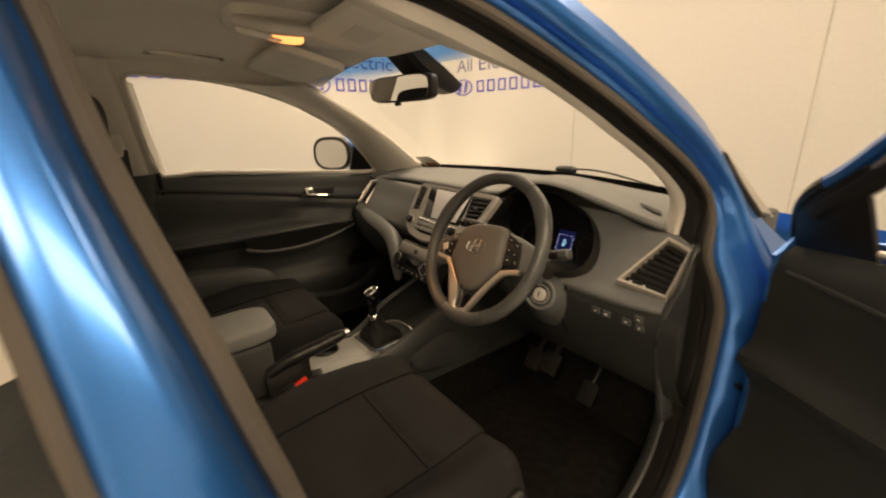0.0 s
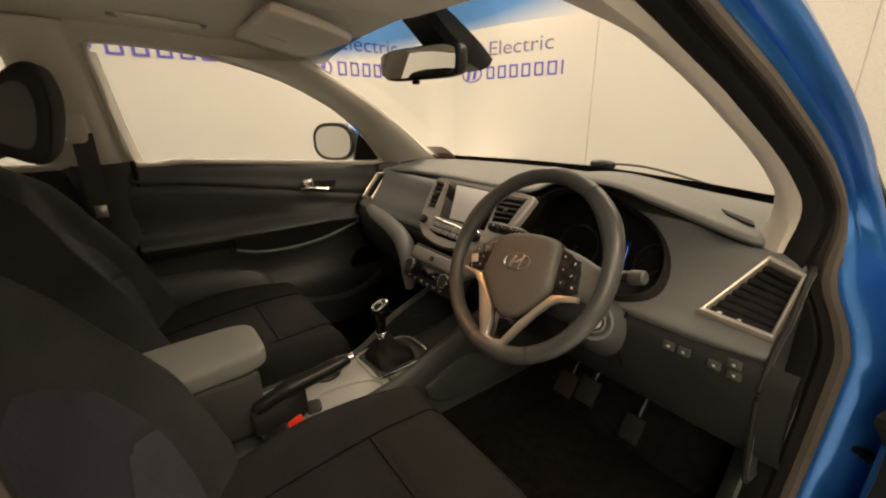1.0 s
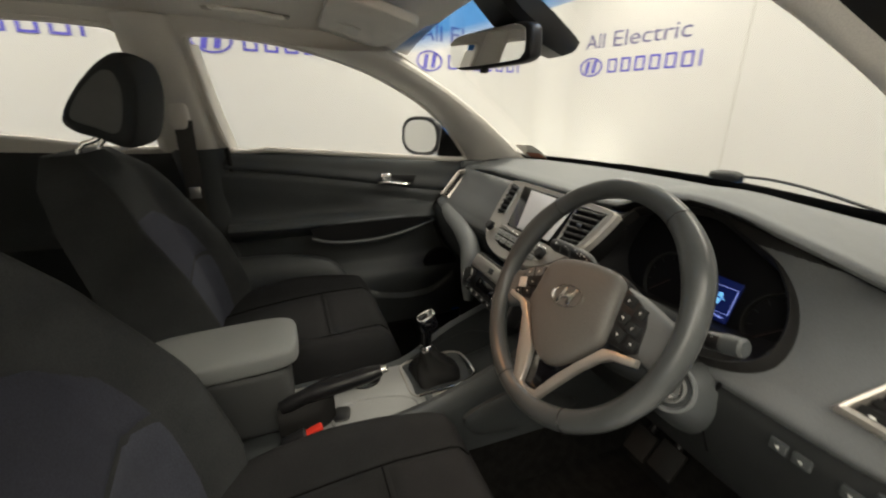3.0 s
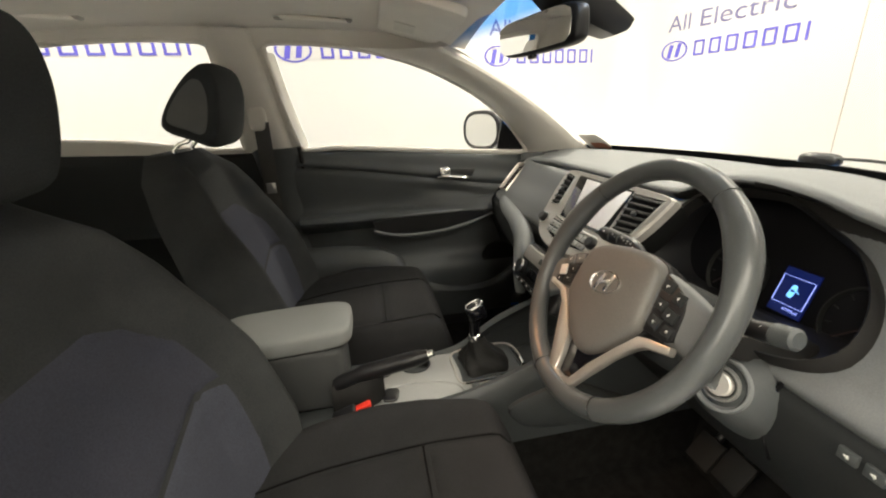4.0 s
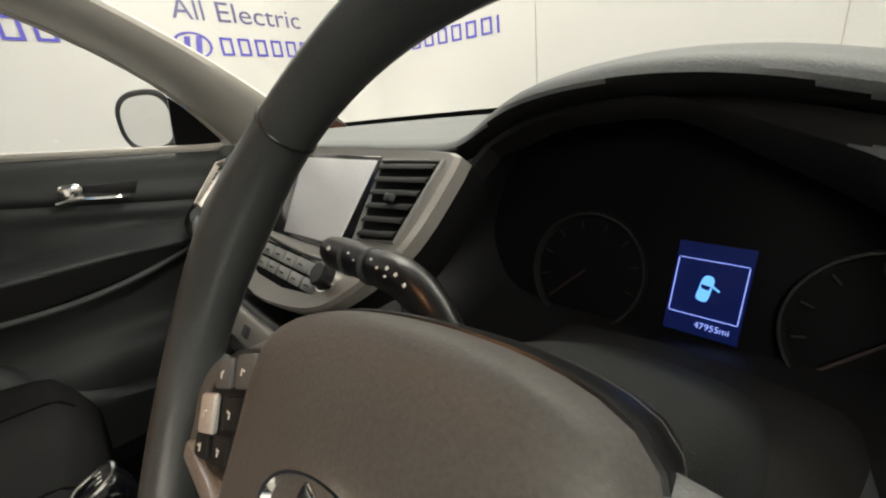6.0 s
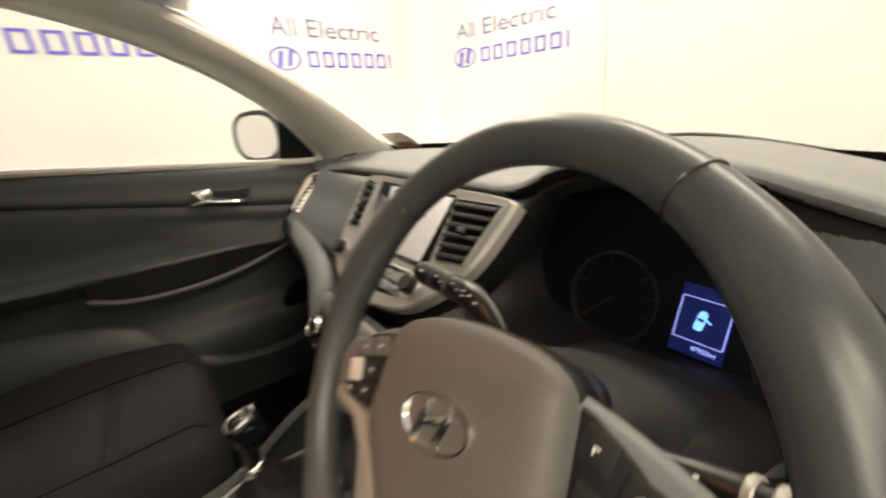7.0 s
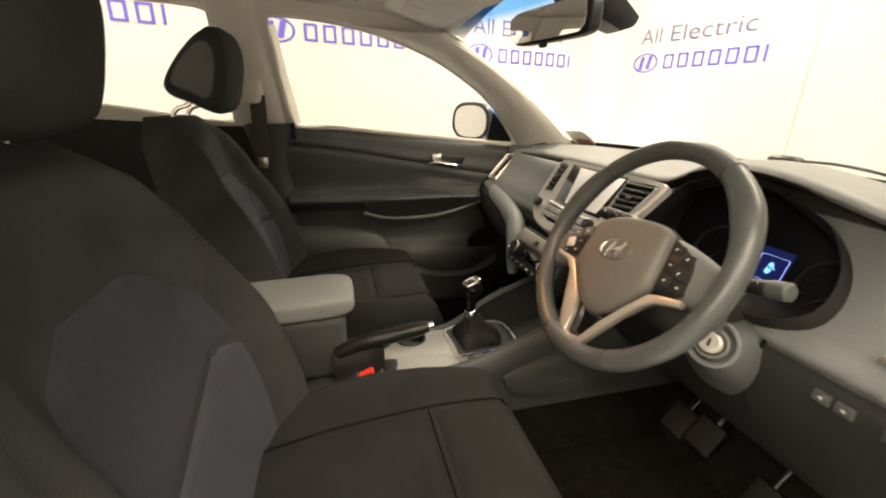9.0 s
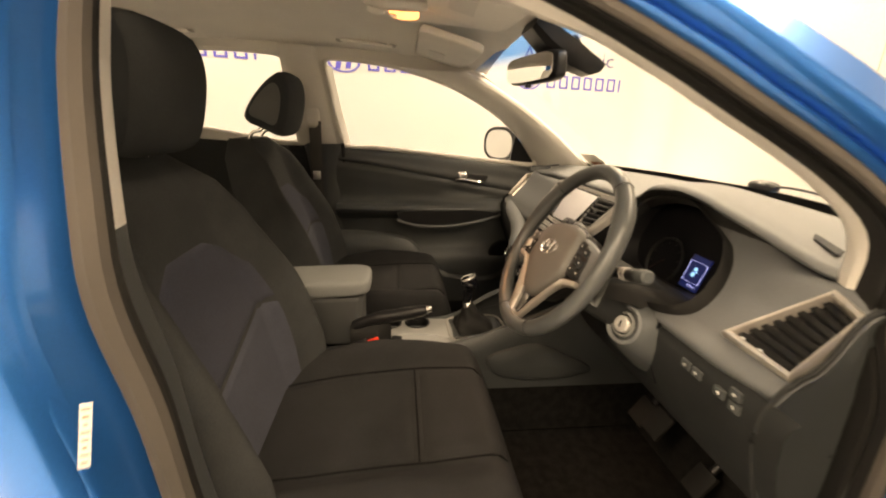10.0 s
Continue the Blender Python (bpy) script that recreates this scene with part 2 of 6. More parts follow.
def tube(path, r, n=10, closed=False, flat=1.0, up=(0, 0, 1)):
    p = np.array(path, float)
    m = len(p)
    r = np.broadcast_to(np.array(r, float), (m,))
    tg = (np.roll(p, -1, 0) - np.roll(p, 1, 0)) if closed else np.gradient(p, axis=0)
    rows = []
    for i in range(m):
        t = Vector(tg[i]).normalized()
        a = t.cross(Vector(up))
        a = (a if a.length > 1e-4 else t.cross(Vector((1, 0, 0)))).normalized()
        b = a.cross(t)
        rows.append([Vector(p[i]) + a * r[i] * math.cos(k) + b * r[i] * flat * math.sin(k) for k in np.linspace(0, 2 * math.pi, n, endpoint=False)])
    if closed:
        rows.append(rows[0])
        bm = grid(rows, True)
        bmesh.ops.remove_doubles(bm, verts=bm.verts, dist=1e-6)
        return bm
    return grid(rows, True, True)


def rbox(sx, sy, sz, m, bevel=0.004, seg=2):
    bm = bmesh.new()
    bmesh.ops.create_cube(bm, size=1, matrix=Matrix.Diagonal((sx, sy, sz, 1)))
    if bevel:
        bmesh.ops.bevel(bm, geom=bm.edges[:], offset=bevel, segments=seg, affect="EDGES", profile=0.5)
    bmesh.ops.transform(bm, matrix=m, verts=bm.verts)
    return bm


def slab(outline, depth, bevel=0.0, seg=2):
    """A flat polygon, given in world points, pushed along the vector depth."""
    bm = bmesh.new()
    f = bm.faces.new([bm.verts.new(p) for p in outline])
    g = bmesh.ops.extrude_face_region(bm, geom=[f])
    bmesh.ops.translate(bm, vec=Vector(depth), verts=[v for v in g["geom"] if isinstance(v, bmesh.types.BMVert)])
    if bevel:
        bmesh.ops.bevel(bm, geom=bm.edges[:], offset=bevel, segments=seg, affect="EDGES", profile=0.5)
    return bm


def rod(a, b, r0, r1=None, n=16, bevel=0.0):
    a, b = Vector(a), Vector(b)
    r1 = r0 if r1 is None else r1
    d = (b - a).normalized()
    path = [a, a + d * bevel, b - d * bevel, b] if bevel else [a, b]
    rr = [r0 - bevel, r0, r1, r1 - bevel] if bevel else [r0, r1]
    return tube(path, rr, n, up=(0.3, 0.5, 0.81))


def pillow(m, sx, sy, sz, e=0.35, n=24):
    """A rounded block: a superellipsoid of the given half sizes."""
    def sg(c, k):
        return math.copysign(abs(c) ** k, c)
    rows = []
    for a in np.linspace(-math.pi / 2 + 0.02, math.pi / 2 - 0.02, n // 2):
        rows.append([m @ Vector((sx * sg(math.cos(a), e) * sg(math.cos(k), e), sy * sg(math.cos(a), e) * sg(math.sin(k), e), sz * sg(math.sin(a), e))) for k in np.linspace(0, 2 * math.pi, n, endpoint=False)])
    return grid(rows, True, True)


def joined(*bms):
    out = bmesh.new()
    for b in bms:
        me = bpy.data.meshes.new("scratch")
        b.to_mesh(me)
        b.free()
        out.from_mesh(me)
        bpy.data.meshes.remove(me)
    return out


def flip(bm):
    """Mirrors a bmesh to the other side of the car."""
    bmesh.ops.transform(bm, matrix=Matrix.Diagonal((-1, 1, 1, 1)), verts=bm.verts)
    return bm


def side_x(z, x0=0.80, k=0.59):
    """Half width of the cabin side at height z."""
    d = z - 1.08
    return x0 - k * 0.5 * (d + math.sqrt(d * d + 0.0016)) - 0.03 * max(0, 0.9 - z)


def lean(y, z):
    """How far the windscreen pillar draws in towards the front."""
    k = min(1.0, max(0.0, (z - 0.88) / 0.24))
    return float(np.interp(y, (-0.28, -0.14, -0.06, 0.025, 0.07, 0.133, 0.198, 0.255, 0.29, 0.36), (0, 0.012, 0.022, 0.028, 0.034, 0.0435, 0.056, 0.071, 0.084, 0.105))) * k * k * (3 - 2 * k)


def fill2d(outer, holes, fx):
    """A sheet in the side of the car: outlines in (y, z), with holes, laid on x = fx(y, z)."""
    bm = bmesh.new()
    edges = []
    for loop in (outer, *holes):
        vs = [bm.verts.new((0, p[0], p[1])) for p in loop]
        edges += [bm.edges.new((vs[i], vs[(i + 1) % len(vs)])) for i in range(len(vs))]
    bmesh.ops.triangle_fill(bm, use_beauty=True, edges=edges)
    for v in bm.verts:
        v.co.x = fx(v.co.y, v.co.z)
    return bm


# ---- studio ----
WX, WY, WR, WZ = -2.65, 3.0, 0.3, 3.0
TURN_ROOM = radians(12)
ROOM = Matrix.Rotation(TURN_ROOM, 4, "Z")


def rr(x, y):
    v = ROOM @ Vector((x, y, 0))
    return v.x, v.y


corner = [(WX + WR - WR * math.cos(k), WY - WR + WR * math.sin(k)) for k in np.linspace(0, math.pi / 2, 14)]


def wall_sheet(name, pts, label):
    mid = Vector((0.3, -0.6))
    out = []
    for i, q in enumerate(pts):
        d = Vector(pts[min(i + 1, len(pts) - 1)]) - Vector(pts[max(i - 1, 0)])
        nr = Vector((d.y, -d.x)).normalized()
        nr = nr if nr.dot(Vector(q) - mid) > 0 else -nr
        out.append((q[0] + nr.x * 0.12, q[1] + nr.y * 0.12))
    bm = grid([[(x, y, z) for x, y in q] for q, z in ((pts, 0), (pts, WZ), (out, WZ), (out, 0))])
    bmesh.ops.transform(bm, matrix=ROOM, verts=bm.verts)
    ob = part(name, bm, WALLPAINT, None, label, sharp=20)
    return tagged(ob, label, "wall", kind="structure")


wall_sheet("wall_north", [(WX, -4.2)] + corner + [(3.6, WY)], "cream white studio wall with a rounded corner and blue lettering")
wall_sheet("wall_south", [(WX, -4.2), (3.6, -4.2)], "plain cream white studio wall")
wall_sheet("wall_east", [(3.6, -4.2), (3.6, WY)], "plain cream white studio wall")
tagged(part("floor", rbox(6.5, 7.4, 0.1, ROOM @ pose(0.475, -0.6, -0.05), 0), FLOORPAINT), "plain studio floor made pale to bounce light up", "floor", kind="structure")
tagged(part("ceiling", rbox(6.5, 7.4, 0.1, ROOM @ pose(0.475, -0.6, WZ + 0.052), 0), CEILPAINT), "white studio ceiling", "ceiling", kind="structure")
for u in (1.984, 3.64):
    tagged(part("trim", rbox(0.006, 0.004, WZ, ROOM @ pose(WX + WR + u - WR * math.pi / 2, WY - 0.001, WZ / 2), 0), SEAMGREY), "thin grey joint between two wall panels", "wall joint", kind="structure")
# Unseen housing made up for the added corner lamp
lampbox = thing("unseen_corner_lamp", (-2.3, 1.87, 0), "low black lamp added out of view to brighten the corner", "studio lamp")
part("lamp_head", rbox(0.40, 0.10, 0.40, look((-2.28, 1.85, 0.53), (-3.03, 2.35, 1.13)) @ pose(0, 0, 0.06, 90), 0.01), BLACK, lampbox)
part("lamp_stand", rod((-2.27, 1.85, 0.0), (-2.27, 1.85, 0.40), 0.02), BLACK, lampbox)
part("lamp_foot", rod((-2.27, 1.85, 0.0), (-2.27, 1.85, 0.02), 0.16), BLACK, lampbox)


def on_wall(s):
    """Place and heading on the wall line, s metres on from where the rounded corner begins (negative: back along the west wall)."""
    q = WR * math.pi / 2
    if s < 0:
        v, h = (WX, WY - WR + s), math.pi / 2
    elif s > q:
        v, h = (WX + WR + s - q, WY), 0.0
    else:
        v, h = (WX + WR - WR * math.cos(s / WR), WY - WR + WR * math.sin(s / WR)), math.pi / 2 - s / WR
    return ROOM @ Vector((*v, 0)), h + TURN_ROOM


def sign(s0, z):
    """Wall sign: oval emblem, seven plain hollow blocks and two words above. s0: the first block's edge along the wall."""
    h = 0.117
    P, _ = on_wall(s0)
    t = thing("wall_sign", (P.x, P.y, z), "blue and grey lettering fixed flat on the cream wall", "wall sign", "signs on the studio wall")

    def wallpoint(u, v, lift):
        q, th = on_wall(s0 + u)
        return q + Vector((math.sin(th), -math.cos(th), 0)) * lift + Vector((0, 0, z + v))

    def bar(name, u0, u1, v0, v1, lean=0.0):
        rows = [[wallpoint(u + sh, v, 0.002 + d) for u in np.linspace(u0, u1, max(2, int((u1 - u0) / 0.03) + 2))] for v, sh, d in ((v0, 0, 0), (v0, 0, 0.003), (v1, lean, 0.003), (v1, lean, 0))]
        part(name, grid(rows), SIGNBLUE, t)

    rows = []
    for k in np.linspace(0, 2 * math.pi, 37):
        rows.append([wallpoint(-0.19 + 0.13 * f * math.cos(k), h * 0.5 + 0.083 * f * math.sin(k), d) for f, d in ((1.0, 0.002), (1.0, 0.005), (0.87, 0.005), (0.87, 0.002))])
    part("emblem_ring", grid(rows), SIGNBLUE, t)
    bar("emblem_bar", -0.262, -0.222, 0.0, h * 0.95, 0.025)
    bar("emblem_bar", -0.182, -0.142, h * 0.05, h, 0.025)
    for k in range(7):
        u = 0.1367 * k
        bar("name_plate", u, u + 0.019, 0, h)
        if k < 6:
            bar("name_plate", u + 0.076, u + 0.095, 0, h)
            bar("name_plate", u + 0.019, u + 0.076, 0, h * 0.13)
            bar("name_plate", u + 0.019, u + 0.076, h * 0.87, h)
    for word, u0, wide in (("All", -0.272, 0.21), ("Electric", 0.03, 0.70)):
        cu = bpy.data.curves.new("word", "FONT")
        cu.body, cu.size, cu.extrude = word, 1.0, 0.0
        tmp = bpy.data.objects.new("word", cu)
        me = bpy.data.meshes.new_from_object(tmp)
        bpy.data.objects.remove(tmp)
        xs = [v.co.x for v in me.vertices]
        ys = [v.co.y for v in me.vertices]
        for v in me.vertices:
            v.co = wallpoint(u0 + (v.co.x - min(xs)) / (max(xs) - min(xs)) * wide, 0.217 + v.co.y / max(ys) * 0.125, 0.004)
        me.materials.append(WORDS)
        ob = new("word", me)
        ob.parent, ob.matrix_parent_inverse = t, t.matrix_basis.inverted()
    return t


WORDS = mat("sign_grey", (0.13, 0.12, 0.24), 0.5, vary=0.03)
sign(0.862, 1.545)
sign(-1.019, 1.566)
sign(-2.696, 1.612)
sign(-4.373, 1.636)

# ---- car body ----
WIN_F = [(-0.528, 1.122), (-0.560, 1.35), (-0.568, 1.425), (-0.555, 1.438), (-0.39, 1.431), (-0.25, 1.409), (-0.086, 1.362), (0.032, 1.31), (0.123, 1.26), (0.23, 1.182), (0.313, 1.093), (0.335, 1.06), (0.325, 1.05), (0.2, 1.058), (-0.1, 1.085), (-0.4, 1.113)]
WIN_R = [(-0.685, 1.135), (-0.700, 1.3), (-0.715, 1.430), (-0.745, 1.447), (-1.0, 1.452), (-1.25, 1.43), (-1.43, 1.37), (-1.5, 1.3), (-1.5, 1.235), (-1.47, 1.21), (-1.1, 1.175)]
OPEN_F = [(-0.603, 1.43), (-0.585, 1.452), (-0.40, 1.430), (-0.24, 1.398), (-0.12, 1.352), (-0.061, 1.326), (-0.02, 1.304), (0.025, 1.279), (0.07, 1.252), (0.133, 1.217), (0.198, 1.179), (0.255, 1.136), (0.290, 1.091), (0.306, 1.02), (0.302, 0.9), (0.305, 0.7), (0.27, 0.5), (0.18, 0.40), (0.0, 0.36), (-0.32, 0.36), (-0.43, 0.42), (-0.460, 0.6), (-0.487, 0.8), (-0.500, 0.95), (-0.521, 1.05), (-0.539, 1.13), (-0.563, 1.22), (-0.577, 1.28), (-0.590, 1.36)]
OPEN_R = [(-0.728, 1.43), (-0.745, 1.464), (-1.0, 1.475), (-1.25, 1.455), (-1.45, 1.39), (-1.55, 1.25), (-1.5, 1.0), (-1.35, 0.85), (-1.15, 0.7), (-1.05, 0.5), (-0.95, 0.4), (-0.72, 0.4), (-0.655, 0.55), (-0.660, 0.8), (-0.670, 0.95), (-0.690, 1.13), (-0.710, 1.25), (-0.722, 1.36)]
body = thing("car_body", (0, -0.3, 0), "metallic blue family car shell with its driver side doors open", "car")


def loop(pts, n=90):
    return [tuple(p) for p in cr([(a, b, 0) for a, b in pts], n, True)[:, :2]]


def ribbons(pts, steps, n=150, post=None, low=None, thin=None):
    """Bands round an opening of the right hand side: steps of (outward offset, sideways offset)."""
    p = np.array(loop(pts, n))
    t = np.roll(p, -1, 0) - np.roll(p, 1, 0)
    t /= np.linalg.norm(t, axis=1)[:, None]
    nr = np.stack([t[:, 1], -t[:, 0]], 1)
    if (nr * (p - p.mean(0))).sum() < 0:
        nr = -nr
    rows = []
    for (offa, dxa), (off1, dx1), (offl, dxl) in zip(steps, post or steps, low or steps):
        row = []
        for (y0, z0), nn in zip(p, nr):
            slim = float(np.interp(y0, (-0.20, -0.06), (0, 1))) * float(np.interp(z0, (0.98, 1.06), (0, 1))) if thin else 0.0
            offt, dxt = offa + (thin[len(rows)][0] - offa) * slim if thin else offa, dxa + (thin[len(rows)][1] - dxa) * slim if thin else dxa
            g = 1.0 if y0 < -0.62 else float(np.interp(z0, (0.98, 1.13), (1, 0)))
            g = g * g * (3 - 2 * g)
            off0, dx0 = offt + (offl - offt) * g, dxt + (dxl - dxt) * g
            k = float(np.interp(abs(y0 + 0.62), (0.20, 0.34), (0.22, 1.0)))
            wing = 1.0 + 0.3 * float(np.interp(y0, (0.05, 0.34), (0, 1))) * float(np.interp(z0, (0.88, 1.12), (1, 0)))
            b = (1 - k) / 0.78
            off, dx = off0 + (off1 - off0) * b, dx0 + (dx1 - dx0) * b
            o = off if post else min(off, 0.040) + max(0, off - 0.040) * k
            y, z = y0 + nn[0] * o, z0 + nn[1] * o
            row.append((side_x(z) - lean(y, z) + min(dx, 0) + max(dx, 0) * (0.3 + 0.7 * k) * wing, y, z))
        rows.append(row + row[:1])
    return rows


for opening in (OPEN_F, OPEN_R):
    band = ribbons(opening, [(0.030, -0.125), (-0.006, -0.090), (-0.015, -0.060), (-0.016, -0.035), (-0.001, -0.012)], low=[(0.034, -0.125), (0.016, -0.114), (0.006, -0.104), (0.000, -0.096), (0.002, -0.090)], post=[(0.060, -0.150), (0.050, -0.136), (0.045, -0.124), (0.039, -0.106), (0.034, -0.090)], thin=[(0.020, -0.042), (0.004, -0.044), (-0.004, -0.038), (-0.006, -0.026), (-0.001, -0.012)])
    part("inner_trim", grid(band, keep=lambda c: c.z > (1.030 if c.y > -0.1 else 1.12)), PILLAR, body, "beige pillar trim round the door opening")
    part("lower_trim", grid(band, keep=lambda c: c.z <= (1.030 if c.y > -0.1 else 1.12)), DASHDARK, body, "dark lower trim round the door opening")
    part("door_seal", grid(ribbons(opening, [(-0.001, -0.016), (-0.005, 0.000), (-0.002, 0.010), (0.003, 0.013), (0.003, 0.017), (0.000, 0.023), (0.006, 0.029)], low=[(0.004, -0.092), (-0.003, -0.082), (-0.008, -0.068), (-0.011, -0.060), (-0.004, -0.057), (-0.012, -0.050), (-0.015, -0.036)], post=[(0.037, -0.094), (0.032, -0.088), (0.028, -0.082), (0.025, -0.077), (0.029, -0.074), (0.022, -0.067), (0.024, -0.056)])), RUBBER, body, "black rubber door seal")
    part("seal_cloth", grid(ribbons(opening, [(0.004, 0.024), (0.002, 0.031), (0.006, 0.037), (0.013, 0.041), (0.020, 0.039)], low=[(-0.008, -0.040), (-0.018, -0.034), (-0.021, -0.024), (-0.018, -0.016), (-0.008, -0.016)], post=[(0.021, -0.060), (0.021, -0.046), (0.028, -0.037), (0.036, -0.036), (0.042, -0.050)])), SEALCLOTH, body, "grey flocked door seal")
    part("jamb", grid(ribbons(opening, [(0.014, 0.034), (0.016, 0.046), (0.021, 0.053), (0.027, 0.050), (0.030, 0.064), (0.038, 0.078), (0.045, 0.085), (0.052, 0.086)], low=[(-0.010, -0.020), (-0.012, -0.010), (-0.006, 0.006), (0.010, 0.020), (0.020, 0.042), (0.034, 0.054), (0.054, 0.058), (0.074, 0.058)], post=[(0.036, -0.054), (0.044, -0.044), (0.0455, -0.026), (0.047, -0.006), (0.048, 0.008), (0.049, 0.022), (0.051, 0.030), (0.052, 0.031)])), BLUE, body, "blue painted door frame", sharp=80)


def right_x(y, z):
    up = float(np.interp(z, (0.98, 1.13), (0, 1))) * float(np.interp(y, (-0.62, -0.40), (0, 1)))
    return side_x(z) - lean(y, z) + 0.028 * up + 0.058 * (1.0 + 0.3 * float(np.interp(y, (0.05, 0.36), (0, 1))) * float(np.interp(z, (0.88, 1.12), (1, 0))))


def grown(pts, d, n=90):
    p = np.array(loop(pts, n))
    t = np.roll(p, -1, 0) - np.roll(p, 1, 0)
    t /= np.linalg.norm(t, axis=1)[:, None]
    nr = np.stack([t[:, 1], -t[:, 0]], 1)
    if (nr * (p - p.mean(0))).sum() < 0:
        nr = -nr
    return [tuple(q) for q in p + nr * d]


SIDE = [(-1.95, 0.45), (-1.95, 1.0), (-1.85, 1.3), (-1.7, 1.50), (-1.0, 1.555), (-0.5, 1.525), (-0.225, 1.470), (-0.10, 1.428), (-0.005, 1.386), (0.062, 1.346), (0.147, 1.306), (0.220, 1.266), (0.295, 1.215), (0.345, 1.150), (0.41, 1.060), (0.62, 0.930), (1.35, 0.80), (1.5, 0.7), (1.45, 0.42), (1.3, 0.35), (-1.3, 0.3)]
edge_f, edge_r = ([(q[1], q[2]) for q in ribbons(o, [(0.050, 0.086)], post=[(0.051, 0.058)], low=[(0.071, 0.058)])[0][:-1]] for o in (OPEN_F, OPEN_R))


def away(pts, keep):
    """The run of points that lies on one side of the centre pillar."""
    ok = [keep(p) for p in pts]
    start = next(i for i in range(len(pts)) if ok[i] and not ok[i - 1])
    return [pts[(start + i) % len(pts)] for i in range(len(pts)) if ok[(start + i) % len(pts)]]


fore, aft = away(edge_f, lambda p: p[0] > -0.555 and not (p[0] < -0.38 and 0.42 < p[1] < 1.44)), away(edge_r, lambda p: p[0] < -0.70 and not (p[0] > -0.76 and 0.45 < p[1] < 1.44))
if (fore[-1][1] > 1.0) == (aft[0][1] < 1.0):
    aft = aft[::-1]
part("side_panel", plate(fill2d(loop(SIDE, 120), [fore + aft], right_x), -0.003), BLUE, body)
face = []
for z in np.linspace(0.29, 1.52, 40):
    zc = min(max(z, 0.45), 1.42)
    yf = float(np.interp(zc, (0.42, 0.6, 0.8, 1.0, 1.13, 1.22, 1.28, 1.36, 1.43), (-0.43, -0.460, -0.487, -0.511, -0.539, -0.563, -0.577, -0.590, -0.603))) - 0.049
    yr = float(np.interp(zc, (0.45, 0.55, 0.8, 0.95, 1.13, 1.25, 1.36, 1.43), (-0.665, -0.655, -0.660, -0.670, -0.690, -0.710, -0.722, -0.728))) + 0.049
    out = float(np.interp(z, (0.29, 0.45, 1.42, 1.535), (0.055, 0.024, 0.024, 0.055)))
    face.append([(side_x(z) + out + 0.006 * math.sin(math.pi * u) - 0.012 * (abs(2 * u - 1) ** 8), yf + (yr - yf) * u, z) for u in np.linspace(-0.04, 1.04, 16)])
part("pillar_face", grid(face), BLUE, body, "glossy blue centre pillar face")
part("side_panel", plate(flip(fill2d(loop(SIDE, 120), [grown(WIN_F, 0.01), grown(WIN_R, 0.01)], lambda y, z: side_x(z) + 0.05)), 0.003), BLUE, body)
LEFTIN = [(-1.9, 1.12), (-1.85, 1.3), (-1.7, 1.46), (-1.0, 1.50), (-0.5, 1.49), (-0.2, 1.462), (0.0, 1.42), (0.2, 1.30), (0.40, 1.13), (0.44, 1.05), (0.3, 1.045), (-0.5, 1.11)]
part("pillar_trim", plate(flip(fill2d(loop(LEFTIN, 120), [loop(WIN_F), loop(WIN_R)], lambda y, z: side_x(z) - 0.012)), -0.004), PILLAR, body, "beige pillar and window surround trim")
for name, w in (("window_frame", WIN_F), ("window_frame", WIN_R)):
    part(name, tube([(-side_x(z) + 0.004, y, z) for y, z in grown(w, 0.002, 120)], 0.010, 8, True), PILLAR, body)
for w in (WIN_F, WIN_R):
    part("side_glass", fill2d(grown(w, 0.006), [], lambda y, z: -side_x(z) - 0.018), CLEAR, body).visible_shadow = False
# White strip stands for the light glancing off the blue door frame
reveal = cr([(0, y, z) for y, z in ((-0.524, 1.120), (-0.545, 1.24), (-0.560, 1.35), (-0.567, 1.415))], 24)
part("window_glint", thick(grid([[(-side_x(z) + 0.014, y - 0.004, z), (-side_x(z) + 0.006, y + 0.001, z), (-side_x(z) - 0.012, y + 0.010, z), (-side_x(z) - 0.030, y + 0.018, z)] for _, y, z in reveal]), 0.003), PAPER, body, "white strip for the glint on the door window edge")
part("door_gap", tube(cr([(-side_x(z) + 0.034, y, z) for y, z in ((-0.532, 1.125), (-0.530, 1.0), (-0.515, 0.85), (-0.48, 0.62))], 20), 0.008, 8), RUBBER, body, "black door seal line")
# headliner and outer roof
HX = (-0.60, -0.5, -0.25, 0, 0.25, 0.5, 0.60)


def roof(y, lift, wide=1.0):
    zc = np.interp(y, (-1.9, -1.6, -1.0, -0.45, -0.1, 0.06), (1.40, 1.48, 1.53, 1.525, 1.50, 1.465))
    return [(x * wide * (0.87 if x > 0 and not lift else 1.0), y, zc + lift - 0.055 * (abs(x) / 0.6) ** 2.4) for x in HX]


part("headliner", thick(grid(surf([roof(y, 0) for y in (-1.9, -1.4, -1.0, -0.6, -0.3, -0.1, 0.05)], 40, 40)), 0.004), TRIMGREY, body, "beige cloth headliner")
part("roof_panel", thick(grid(surf([roof(y, 0.075, 1.08) for y in (-1.95, -1.4, -1.0, -0.6, -0.3, -0.1, 0.02)], 40, 40)), 0.003), BLUE, body)


def base_y(x):
    return 0.70 - 0.30 * x * x


